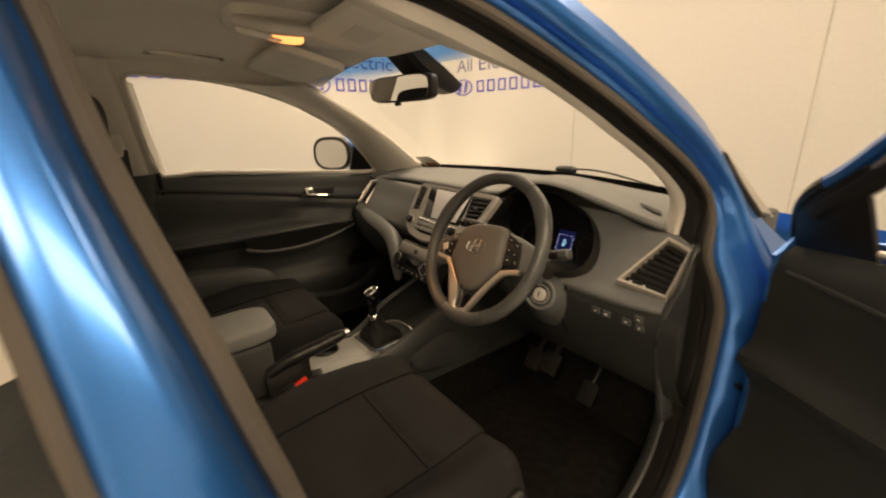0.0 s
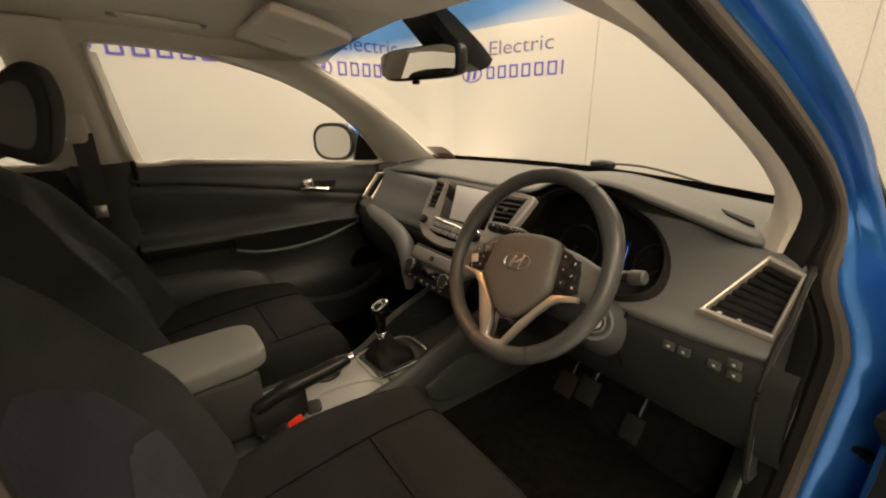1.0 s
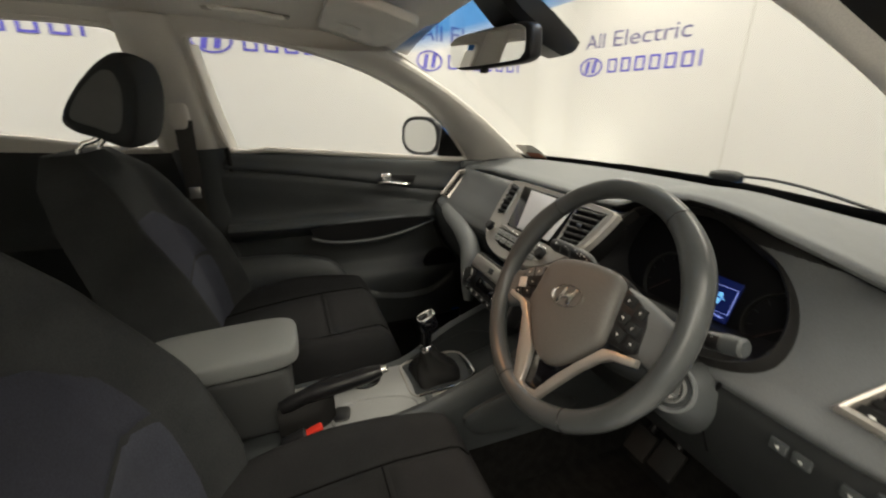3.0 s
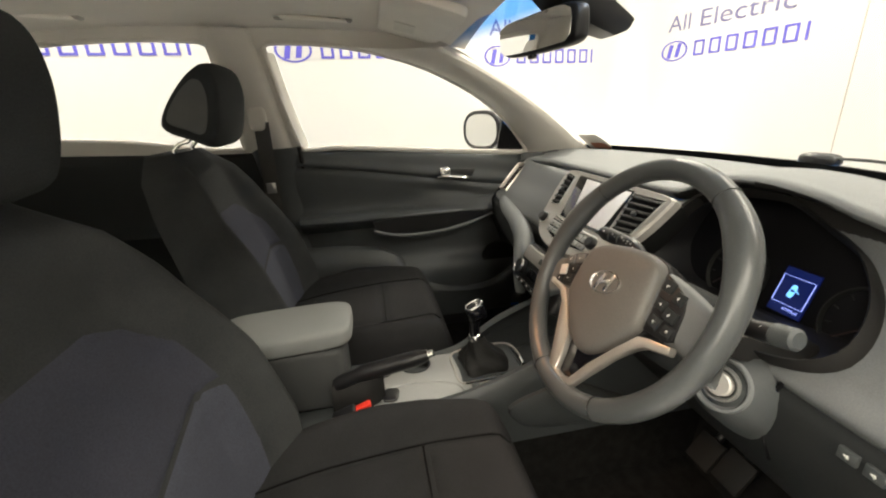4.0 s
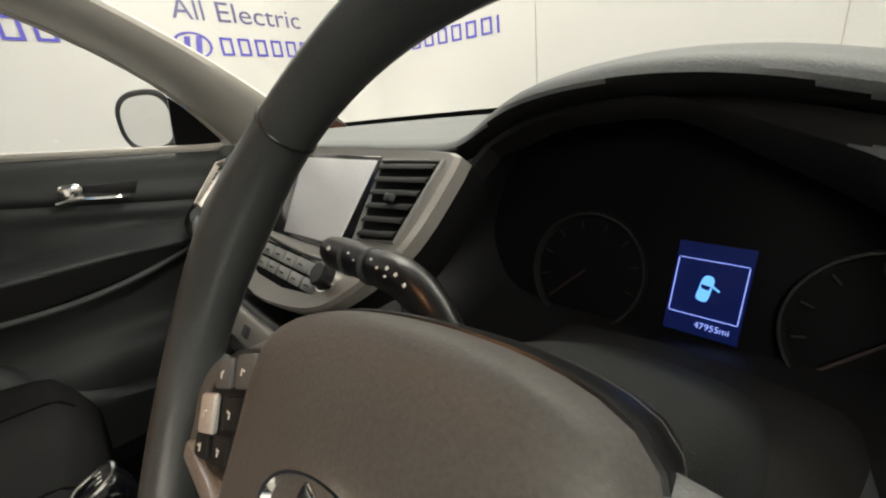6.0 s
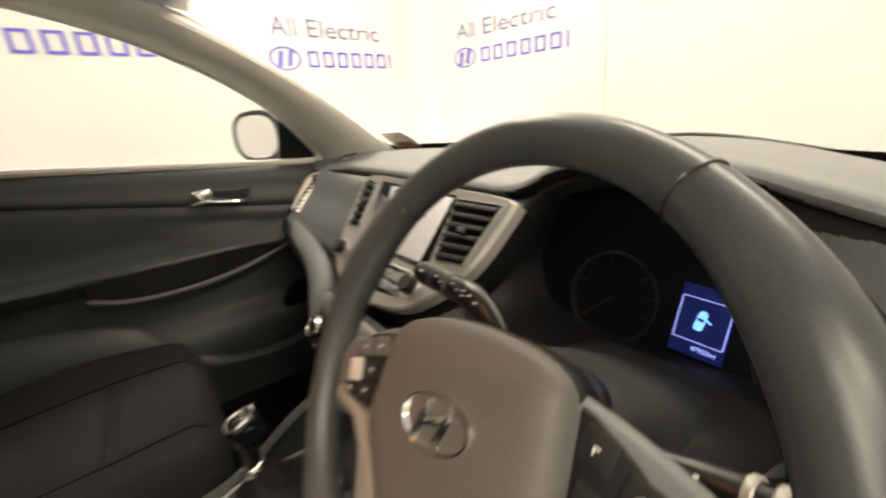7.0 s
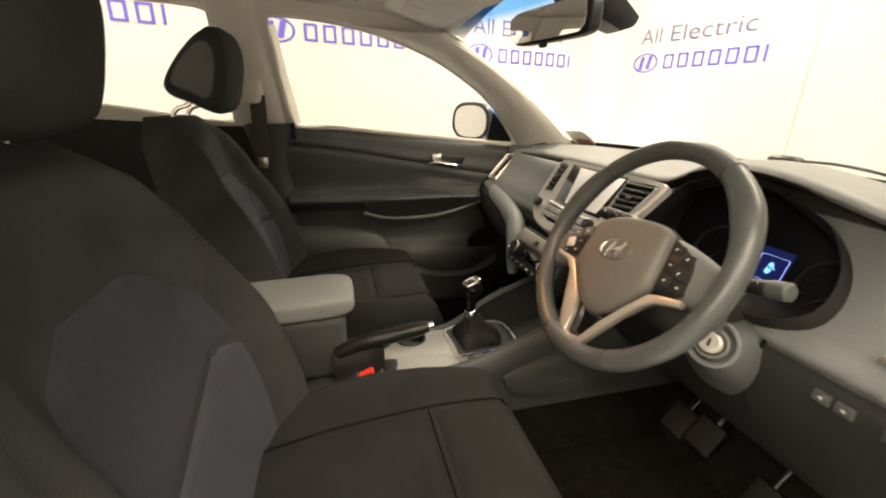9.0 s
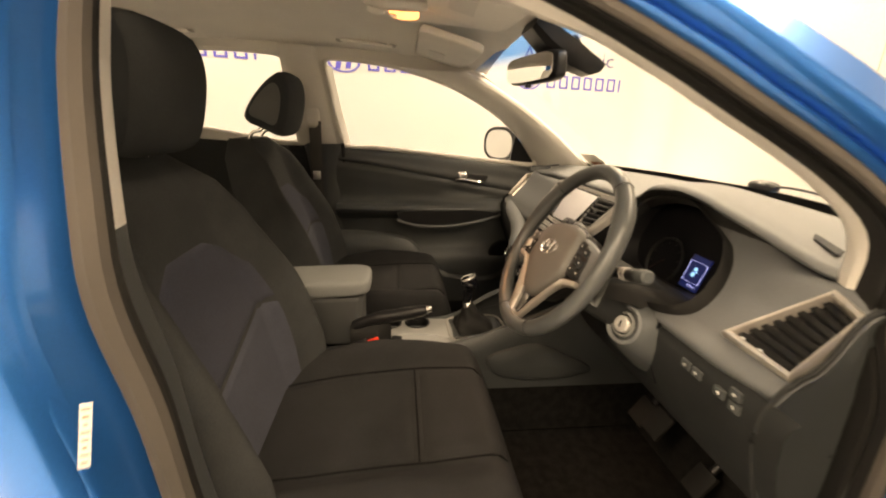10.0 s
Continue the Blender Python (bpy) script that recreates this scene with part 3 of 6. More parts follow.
def shield(s, x):
    """Windscreen: s from 0 at its foot to 1 at the header."""
    x0 = x * (0.705 - 0.120 * s)
    y = base_y(x0) + 0.02 + (0.05 - 0.12 * (x0 / 0.6) ** 2 * 0.5 - base_y(x0) - 0.02) * s
    return (x0, y, 1.045 + (1.475 - 0.065 * (x0 / 0.6) ** 2 - 1.045) * s + 0.03 * math.sin(math.pi * s))


part("windscreen", grid([[shield(s, x) for x in np.linspace(-1, 1, 30)] for s in np.linspace(0, 0.86, 16)]), CLEAR, body, "clear windscreen").visible_shadow = False
part("shade_band", grid([[shield(s, x) for x in np.linspace(-1, 1, 30)] for s in np.linspace(0.86, 1.0, 6)]), BANDGLASS, body, "blue tinted shade band along the windscreen top").visible_shadow = False
part("screen_edge", grid([[Vector(shield(s, x)) + Vector((0, -0.004, 0.002)) for x in np.linspace(-1, 1, 30)] for s in (-0.03, 0.02, 0.058)]), GLOSSBLACK, body)


def apillar(sg):
    rows = []
    for s in np.linspace(-0.02, 1.02 if sg < 0 else 0.86, 24):
        a = Vector(shield(s, 1.0))
        k = np.interp(a.z, (1.0, 1.06, 1.093, 1.182, 1.26, 1.31, 1.362, 1.409, 1.44), (0.36, 0.345, 0.313, 0.23, 0.123, 0.032, -0.086, -0.25, -0.4))
        w = Vector((side_x(a.z) - 0.012, k, a.z))
        if sg > 0:
            w = Vector((float(np.interp(a.z, (1.0, 1.091, 1.131, 1.176, 1.215, 1.249, 1.279, 1.308, 1.345, 1.40), (0.700, 0.664, 0.657, 0.649, 0.639, 0.625, 0.615, 0.600, 0.580, 0.555))), float(np.interp(a.z, (1.0, 1.091, 1.131, 1.176, 1.215, 1.249, 1.279, 1.308, 1.345, 1.40), (0.300, 0.290, 0.254, 0.196, 0.130, 0.077, 0.023, -0.025, -0.10, -0.24))) + 0.006, a.z))
        a = Vector((a.x - (0.062 if sg < 0 else -0.020), a.y - 0.012, a.z - 0.010))
        mid = (a + w) / 2 + (Vector((-0.026, -0.012, -0.008)) if sg < 0 else Vector((0.012, 0.0, 0.004)))
        pts = cr([a + Vector((0.06 if sg < 0 else 0.02, 0.02, 0.01)), a, mid, w, w + Vector((0.03 if sg < 0 else 0.010, 0, 0))], 14)
        rows.append([(p[0] * sg, p[1], p[2]) for p in pts])
    return grid(rows)


for sg in (-1, 1):
    part("pillar_cover", apillar(sg), PILLAR, body, "beige windscreen pillar trim")
part("floor_pan", rbox(1.62, 2.6, 0.03, pose(0, -0.75, 0.335), 0.01), CARPET, body, "black floor carpet")
part("bulkhead", rbox(1.5, 0.03, 0.55, pose(0, 0.50, 0.60, -12), 0.01), CARPET, body)
for sg in (-1, 1):
    part("sill_cover", rbox(0.10, 1.5, 0.09, pose(sg * 0.76, -0.6, 0.36), 0.02, 3), BLACK, body, "black plastic sill cover")
    part("kick_panel", rbox(0.03, 0.34, 0.70, pose(sg * 0.730, 0.47, 0.70), 0.01), DASHDARK, body)
part("tailgate_trim", rbox(1.4, 0.05, 0.75, pose(0, -1.95, 0.8, -8), 0.02), DASHDARK, body)
part("rear_glass", grid([[(x, -1.98 + 0.30 * s, 1.15 + 0.28 * s) for x in np.linspace(-0.6, 0.6, 8)] for s in (0, 0.5, 1)]), CLEAR, body).visible_shadow = False
part("tailgate", thick(grid(surf([[(x, -1.97 - 0.05 * math.cos(x * 1.6), z) for x in (-0.84, -0.5, 0, 0.5, 0.84)] for z in (0.35, 0.6, 0.9, 1.12)], 12, 20)), 0.004), BLUE, body, "blue tailgate")
part("nose", thick(grid(surf([[(x, 1.42 + 0.16 * math.cos(x * 1.8), z) for x in (-0.86, -0.5, 0, 0.5, 0.86)] for z in (0.28, 0.5, 0.7, 0.87)], 12, 20)), 0.004), BLUE, body)
for sg in (-1, 1):
    for y in (0.98, -1.62):
        wl = part("wheel", tube([(sg * 0.80, y + 0.27 * math.cos(k), 0.335 + 0.27 * math.sin(k)) for k in np.linspace(0, 2 * math.pi, 40, endpoint=False)], 0.065, 10, True, flat=1.4), TYRE, body, "black road tyre")
        part("rim", rod((sg * 0.78, y, 0.335), (sg * 0.86, y, 0.335), 0.215, 0.20, 32, 0.01), SILVER, wl, "silver wheel rim")
bonnet = surf([[(x, 0.73 + f * (0.85 - 0.25 * x * x) - 0.28 * x * x, 1.045 - 0.036 - 0.08 * f - 0.09 * f * f - 0.17 * x * x) for x in (-0.84, -0.5, 0, 0.5, 0.84)] for f in (0, 0.3, 0.7, 1.0)], 24, 24)
part("pillar_strip", tube(cr([(right_x(y, z) - 0.002, y - 0.006, z) for y, z in ((0.30, 1.205), (0.345, 1.150), (0.40, 1.075))], 20), [0.003] + [0.009] * 19, 8), BLACK, body, "black strip at the pillar foot")
part("bonnet", thick(grid(bonnet), 0.004), BLUE, body, "blue bonnet")

# ---- dashboard ----
dash = thing("dashboard", (0, 0.4, 0.6), "dark grey soft plastic dashboard with silver vent frames", "dashboard")


BX = (-0.75, -0.68, -0.5, -0.2, 0.0, 0.06, 0.09, 0.12, 0.15, 0.18, 0.21, 0.24, 0.28, 0.33, 0.39, 0.46, 0.53, 0.60, 0.66, 0.75)
BZ = (1.030, 1.040, 1.052, 1.056, 1.056, 1.056, 1.058, 1.064, 1.078, 1.092, 1.104, 1.111, 1.116, 1.118, 1.112, 1.095, 1.075, 1.057, 1.047, 1.036)


def brow_z(x):
    return sum(float(np.interp(x + d, BX, BZ)) for d in (-0.024, -0.012, 0, 0.012, 0.024)) / 5


def reach(x):
    """How far the pad overhangs the face."""
    return float(np.interp(x, (0.10, 0.22, 0.44, 0.52, 0.62, 0.66), (0, 0.034, 0.034, 0.022, 0.016, 0))) - 0.07 * float(np.interp(x, (0.635, 0.655, 0.70), (0, 0.4, 1.0)))


def dash_top(x):
    z = brow_z(x)
    up = max(0, z - 1.056)
    out = reach(x)
    return [(x, base_y(x) + 0.02, 1.045), (x, base_y(x) - 0.06, 1.066 - 0.01 * x * x), (x, 0.47 - 0.05 * x * x, 1.062 + up * 0.6), (x, 0.375, z + 0.001), (x, 0.338 - out, z - 0.002), (x, 0.322 - out, z - 0.007), (x, 0.318 - out, z - 0.013), (x, 0.324 - out, z - 0.020), (x, 0.336 - max(0, out) * 0.7, z - 0.028), (x, 0.356 - max(0, out) * 0.6, z - 0.033)]


DX = [-0.75, -0.68, -0.5, -0.25, 0.0, 0.2, 0.37, 0.54, 0.66, 0.75]
# Pad underside at the hood, coloured black for its shade
def hood(c):
    return 0.085 < c.x < 0.53 and c.y < 0.375 and c.z < brow_z(c.x) - 0.0145 - 0.02 * max(0, (c.x - 0.40) / 0.13)


pad = [cr(dash_top(x), 110) for x in np.linspace(-0.75, 0.75, 340)]
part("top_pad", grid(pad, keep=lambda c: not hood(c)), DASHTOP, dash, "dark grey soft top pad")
part("hood_shade", grid(pad, keep=hood), RUBBER, dash, "pad underside coloured black for its shade")


def dash_face(x):
    swing = 0.022 * max(0, (abs(x) - 0.58) / 0.125) ** 2
    bulge = -swing + 0.018 * math.exp(-((x + 0.42) / 0.22) ** 4)
    return [(x, 0.334 + swing * 0.5 - max(0, reach(x)) * 0.6, brow_z(x) - 0.03), (x, 0.304 - bulge, 1.030), (x, 0.25 - bulge, 0.975), (x, 0.20 - bulge * 0.8, 0.925), (x, 0.172 + swing * 0.7, 0.897), (x, 0.18 + swing * 0.7, 0.885)]


DV = [(0.598, 0.196, 0.931), (0.650, 0.304, 1.021), (0.708, 0.284, 1.009), (0.704, 0.207, 0.919)]


CLP = [(0.137, 0.945), (0.138, 0.995), (0.150, 1.032), (0.172, 1.062), (0.208, 1.081), (0.264, 1.088), (0.335, 1.080), (0.398, 1.055), (0.460, 1.026), (0.502, 0.994), (0.522, 0.961), (0.521, 0.934), (0.490, 0.913), (0.42, 0.900), (0.30, 0.892), (0.18, 0.897)]
CLO = [(float(q[0]), min(float(q[1]), brow_z(float(q[0])) - 0.035)) for q in cr([(a, b, 0) for a, b in CLP], 90, True)]


def face_y(x, z):
    return float(np.interp(z, (0.885, 0.897, 0.925, 0.975, 1.030, max(1.032, brow_z(x) - 0.03)), (0.178, 0.172, 0.20, 0.25, 0.304, 0.334 - max(0, reach(x)) * 0.6)))


def clu(p):
    """Outside the instrument opening."""
    for sg in (1, -1):
        q = [(sg * x, z) for x, _, z in DV]
        c = Vector((sum(v[0] for v in q) / 4, sum(v[1] for v in q) / 4))
        inside = 0
        for i in range(4):
            e, f = Vector(q[i]), Vector(q[(i + 1) % 4])
            e, f = e + (c - e) * 0.05, f + (c - f) * 0.05
            inside += 1 if (f - e).cross(Vector((p.x, p.z)) - e) * sg < 0 else 0
        if inside == 4:
            return False
    odd = False
    for i in range(len(CLO)):
        (a, b), (c2, d) = CLO[i - 1], CLO[i]
        if (b > p.z) != (d > p.z) and p.x < a + (c2 - a) * (p.z - b) / (d - b):
            odd = not odd
    return not odd


face = [cr(dash_face(x), 170) for x in np.linspace(-0.710, 0.710, 280)]


# Face strip under the pad, blackened for the overhang's shade
def rim_shade(c):
    return 0.10 < c.x < 0.52 and c.z > 1.04 and c.z > brow_z(c.x) - 0.03 - 0.045 * min(1.0, max(0.0, (0.52 - c.x) / 0.22))


part("face_panel", grid(face, keep=lambda c: clu(c) and not rim_shade(c)), DASHFACE, dash, "smooth dark grey face panel")
part("hood_shade", grid(face, keep=lambda c: clu(c) and rim_shade(c)), RUBBER, dash)


def dash_low(x):
    return [(x, 0.185, 0.892), (x, 0.172, 0.880), (x, 0.170, 0.85), (x, 0.19, 0.77), (x, 0.25, 0.68), (x, 0.34, 0.62), (x, 0.45, 0.60)]


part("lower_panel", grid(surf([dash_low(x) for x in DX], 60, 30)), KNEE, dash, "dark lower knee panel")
part("panel_gap", tube(cr([(0.492, 0.171, 0.895), (0.482, 0.171, 0.850), (0.480, 0.1725, 0.832), (0.486, 0.192, 0.765)], 16), 0.0028, 6), MATTBLACK, dash)

# Added black sheet; blocks the bright wall from showing through under the pad
part("gap_backing", grid([[(x, 0.352, brow_z(x) - 0.031), (x, 0.40, brow_z(x) - 0.030), (x, 0.455, brow_z(x) - 0.045), (x, 0.470, 0.97), (x, 0.44, 0.86)] for x in np.linspace(0.08, 0.60, 40)]), MATTBLACK, dash, "black backing sheet closing the gap under the dash pad")

# instrument cluster
cl = []
for f, out, deep in ((1.035, -0.003, 0), (1.03, 0.006, 0), (1.0, 0.011, 0), (0.975, 0.008, 0), (0.955, -0.01, 0.1), (0.93, 0, 0.75), (0.90, 0, 1.0), (0.85, 0, 1.05)):
    row = []
    for x, z in CLO:
        x, z = 0.34 + (x - 0.34) * f, 0.982 + (z - 0.982) * f
        lift = out * (1 + 1.2 * min(1, max(0, (x - 0.34) / 0.10)))
        row.append((x, (face_y(x, z) - lift * 0.73) * (1 - deep) + (0.338 + (z - 0.945) * 0.364) * deep, z + lift * 0.68 * (1 - deep)))
    cl.append(row)
part("hood_lip", grid(cl[:5], True), RUBBER, dash, "dark raised lip round the instruments")
part("cluster_cowl", grid(cl[4:], True), BLACK, dash, "black instrument hood")
CM = pose(0.370, 0.328, 0.945, 70)
part("cluster_face", rbox(0.40, 0.20, 0.012, CM @ pose(-0.03, 0.03, 0), 0.004), MATTBLACK, dash)


def ring(m, r, w, h, n=48):
    rows = []
    for k in np.linspace(0, 2 * math.pi, n + 1):
        c, s = math.cos(k), math.sin(k)
        rows.append([m @ Vector((c * a, s * a, b)) for a, b in ((r - w, 0), (r - w * 0.6, h), (r - w * 0.2, h), (r, 0))])
    return grid(rows)


for x in (-0.100, 0.100):
    dial = part("dial", ring(CM @ pose(x, -0.012, 0.007), 0.056, 0.005, 0.006), DIAL, dash, "dark dial with a thin grey ring")
    for k in range(0, 270, 30):
        a = radians(225 - k)
        part("dial_mark", rbox(0.008, 0.0015, 0.001, CM @ pose(x + 0.044 * math.cos(a), -0.012 + 0.044 * math.sin(a), 0.008, 0, 0, 225 - k), 0), DIMMARK, dial)
    part("needle", rbox(0.046, 0.002, 0.002, CM @ pose(x - 0.015, -0.027, 0.010, 0, 0, 225), 0), DIMRED, dial)
lcd = part("trip_display", rbox(0.051, 0.072, 0.003, CM @ pose(0, -0.006, 0.008), 0), LCDBLUE, dash, "lit blue trip display")
for a, b, c, d in ((0, 0.017, 0.046, 0.0005), (0, -0.027, 0.046, 0.0005), (-0.0235, -0.005, 0.0005, 0.043), (0.0235, -0.005, 0.0005, 0.043)):
    part("display_line", rbox(c, d, 0.001, CM @ pose(a, b, 0.0102), 0), LCDLINE, lcd)
part("display_symbol", slab([CM @ pose(-0.0015, -0.005, 0.0100, 0, 0, -8) @ Vector(p) for p in cr([(-0.0038, -0.0085, 0), (-0.0042, 0.0, 0), (-0.0040, 0.0075, 0), (-0.0020, 0.0105, 0), (0.0020, 0.0105, 0), (0.0040, 0.0075, 0), (0.0042, 0.0, 0), (0.0038, -0.0085, 0), (0.0, -0.0100, 0)], 28, True)], CM.to_3x3() @ Vector((0, 0, 0.0008))), LCDCAR, lcd, "pale blue car symbol")
part("display_symbol", slab([CM @ pose(-0.0015, -0.005, 0.0109, 0, 0, -8) @ Vector(p) for p in ((-0.0034, 0.0030, 0), (0.0034, 0.0030, 0), (0.0026, -0.0002, 0), (-0.0026, -0.0002, 0))], CM.to_3x3() @ Vector((0, 0, 0.0004))), LCDBLUE, lcd)
part("display_symbol", rbox(0.0062, 0.0013, 0.001, CM @ pose(0.0054, -0.0035, 0.0102, 0, 0, -32), 0), LCDCAR, lcd)
txt = bpy.data.curves.new("scratch_text", "FONT")
txt.body, txt.size, txt.align_x, txt.align_y = "47955mi", 0.0068, "CENTER", "CENTER"
tob = bpy.data.objects.new("scratch_text", txt)
scene.collection.objects.link(tob)
tme = bpy.data.meshes.new_from_object(tob)
bpy.data.objects.remove(tob)
tme.transform(CM @ pose(0.008, -0.034, 0.0104))
tme.materials.append(LCDLINE)
odo = new("odometer_digits", tme)
odo.parent = lcd


def quad_frame(name, q, inner, depth, parent):
    """Silver frame round a four-cornered vent, dark back and slats."""
    q = [Vector(p) for p in q]
    c = sum(q, Vector()) / 4
    nr = (q[1] - q[0]).cross(q[3] - q[0]).normalized()
    if nr.y > 0:
        nr = -nr
    ins = [p + (c - p) * inner for p in q]
    rows = []
    for i in range(5):
        a, b = q[i % 4], ins[i % 4]
        rows.append([a - nr * 0.012, a + nr * 0.004, a + (b - a) * 0.3 + nr * 0.009, a + (b - a) * 0.75 + nr * 0.008, b + nr * 0.002, b - nr * 0.012])
    fr = part(name, grid(rows), SILVER, parent, "satin silver vent frame", sharp=25)
    part("vent_back", slab([p - nr * 0.012 for p in ins], -nr * 0.004), BLACK, fr)
    return fr, ins, nr


for sg in (1, -1):
    fr, ins, nr = quad_frame("side_vent", [(sg * x, y, z) for x, y, z in DV], 0.175 if sg > 0 else 0.09, 0.02, dash)
    for i in range(8):
        f = (i + 0.5) / 8
        a, b = ins[0].lerp(ins[1], f) - nr * 0.004, ins[3].lerp(ins[2], f) - nr * 0.004
        part("slat", tube([a, b], 0.0046, 6, flat=0.25, up=nr), SLAT, fr)

# centre stack
SM = pose(-0.027, 0.19, 0.983, 48)


def sp(x, y, z=0.0):
    return SM @ Vector((x, y, z))


def srf(pts, h0, h1):
    return slab([sp(a, b, h0) for a, b in pts], sp(0, 0, h1 - h0) - sp(0, 0, 0), 0.0015)


stack = thing("centre_stack", (-0.027, 0.2, 0.8), "silver framed centre panel with touch screen and heater controls", "centre console panel")
OUT = [(-0.200, 0.070), (-0.194, 0.092), (-0.10, 0.096), (0.06, 0.096), (0.206, 0.092), (0.209, 0.078), (0.192, -0.005), (0.152, -0.057), (0.112, -0.088), (0.04, -0.106), (-0.03, -0.111), (-0.10, -0.098), (-0.145, -0.068), (-0.174, -0.015)]
op = cr([(x, y, 0) for x, y in OUT], 84, True)
part("stack_body", grid([[sp(p[0] * f, p[1] * f, h) for p in op] for f, h in ((0.97, -0.06), (1.02, -0.02), (1.0, -0.004), (0.93, -0.006), (0.1, -0.006))], True, True), SLAT, stack)
part("stack_frame", grid([[sp(0.005 + (p[0] - 0.005) * f, p[1] * f, h) for p in op] for f, h in ((1.02, -0.012), (1.015, 0.002), (0.99, 0.006), (0.95, 0.0055), (0.2, 0.0055))], True, True), CASING, stack, "satin silver casing", sharp=25)
part("screen_bezel", srf([(-0.128, 0.086), (0.098, 0.086), (0.119, -0.030), (-0.076, -0.032)], 0.000, 0.0068), GLOSSBLACK, stack, "glossy black screen surround")
part("screen_glass", srf([(-0.086, 0.080), (0.0945, 0.080), (0.0990, -0.022), (-0.030, -0.027)], 0.004, 0.0080), SCREENGLARE, stack, "touch screen with its pale reflection painted in")
for VQ in (((-0.186, 0.083), (-0.142, 0.078), (-0.117, -0.008), (-0.153, -0.012)), ((0.103, 0.080), (0.195, 0.083), (0.182, -0.003), (0.127, -0.010))):
    v = part("centre_vent", srf(VQ, -0.002, 0.0066), MATTBLACK, stack, "black air vent")
    tl, tr, br, bl = (Vector((*q, 0)) for q in VQ)
    for i in range(6):
        f = (i + 0.5) / 6
        a, b = tl.lerp(bl, f), tr.lerp(br, f)
        part("slat", tube([sp(a.x + 0.002, a.y, 0.0085), sp(b.x - 0.002, b.y, 0.0085)], 0.0052, 6, flat=0.35, up=(0, -0.3, 0.9)), SLAT, v)
    m = (tl + tr + br + bl) / 4
    part("vent_tab", rbox(0.012, 0.008, 0.006, SM @ pose(m.x, m.y, 0.012), 0.002), DASHDARK, v)
    part("vent_edge", tube([sp(q.x, q.y, 0.0066) for q in (tl, tr, br, bl)], 0.0022, 6, True), CONSOLE, v)
part("chrome_strip", tube(cr([sp(-0.090, -0.037, 0.006), sp(-0.04, -0.041, 0.0065), sp(0.03, -0.043, 0.0065), sp(0.112, -0.040, 0.006)], 24), 0.0032, 8), CHROME, stack)
part("button_field", srf([(-0.094, -0.044), (0.098, -0.047), (0.092, -0.079), (0.03, -0.088), (-0.04, -0.088), (-0.082, -0.079)], 0.002, 0.0064), MATTBLACK, stack)
for i in range(6):
    x = -0.073 + i * 0.031
    part("button", srf([(x - 0.0145, -0.0475), (x + 0.0145, -0.0485), (x + 0.0140, -0.0625), (x - 0.0140, -0.0625)], 0.004, 0.0085), CONSOLE, stack)
    part("button", srf([(x - 0.0140, -0.0655), (x + 0.0140, -0.0655), (x + 0.0130, -0.0790), (x - 0.0130, -0.0790)], 0.004, 0.0085), CONSOLE, stack)
    for y in (-0.055, -0.072):
        part("button_mark", srf([(x - 0.004, y), (x + 0.004, y), (x + 0.004, y - 0.002), (x - 0.004, y - 0.002)], 0.0085, 0.0090), DASHDARK, stack)
for u in (-0.124, 0.114):
    part("knob", rod(sp(u, -0.056, 0.004), sp(u, -0.056, 0.024), 0.0135, 0.0125, 20, 0.002), BLACK, stack, "round black knob with a bright ring")
    part("knob_ring", ring(SM @ pose(u, -0.056, 0.006), 0.0165, 0.003, 0.007), CHROME, stack)
HM = pose(-0.025, 0.082, 0.842, 58)
hv = part("heater_panel", rbox(0.235, 0.105, 0.05, HM @ pose(0, 0, -0.02), 0.008, 3), BLACK, stack, "black heater control panel")
part("heater_top", rbox(0.222, 0.036, 0.008, HM @ pose(0, 0.027, 0.006), 0.006, 3), CASING, hv, "satin silver strip")
part("hazard_button", rbox(0.018, 0.014, 0.004, HM @ pose(-0.010, 0.026, 0.010), 0.001), DASHDARK, hv)
part("heater_display", rbox(0.09, 0.024, 0.004, HM @ pose(0, -0.014, 0.006), 0.001), GLOSSBLACK, hv)
for sg in (-1, 1):
    part("heater_knob", rod(HM @ Vector((sg * 0.082, -0.014, 0)), HM @ Vector((sg * 0.082, -0.014, 0.022)), 0.019, 0.0175, 24, 0.002), BLACK, hv)
    part("knob_ring", ring(HM @ pose(sg * 0.082, -0.014, 0.018), 0.0195, 0.004, 0.005), CHROME, hv)
for i in range(6):
    part("button", rbox(0.026, 0.012, 0.006, HM @ pose(-0.075 + i * 0.030, -0.044, 0.005), 0.002), BLACK, hv)
    part("button_mark", rbox(0.006, 0.0025, 0.0008, HM @ pose(-0.075 + i * 0.030, -0.043, 0.0086), 0), WHITE, hv)

roll = cr([(-0.70, 0.235, 0.895), (-0.55, 0.185, 0.888), (-0.38, 0.160, 0.872), (-0.24, 0.125, 0.845), (-0.165, 0.09, 0.80), (-0.15, 0.08, 0.74)], 30)
part("passenger_roll", tube(roll, [0.030] * 24 + [0.028, 0.026, 0.024, 0.022, 0.018, 0.012], 14, flat=1.0), DASHTOP, dash, "soft dark roll under the passenger panel")
part("glovebox", slab([(-0.66, 0.215, 0.835), (-0.22, 0.165, 0.815), (-0.22, 0.23, 0.66), (-0.64, 0.27, 0.67)], (0, 0.03, 0), 0.006), DASHDARK, dash, "dark glovebox lid")

# ---- steering wheel ----
wheel = thing("steering_wheel", (0.365, 0.02, 0.95), "black leather steering wheel with silver lower spokes", "steering wheel")
WM = Matrix.Translation((0.365, 0.017, 0.996)) @ pose(0, 0, 0, 61) @ pose(0, 0, 0, 0, 0, 9)


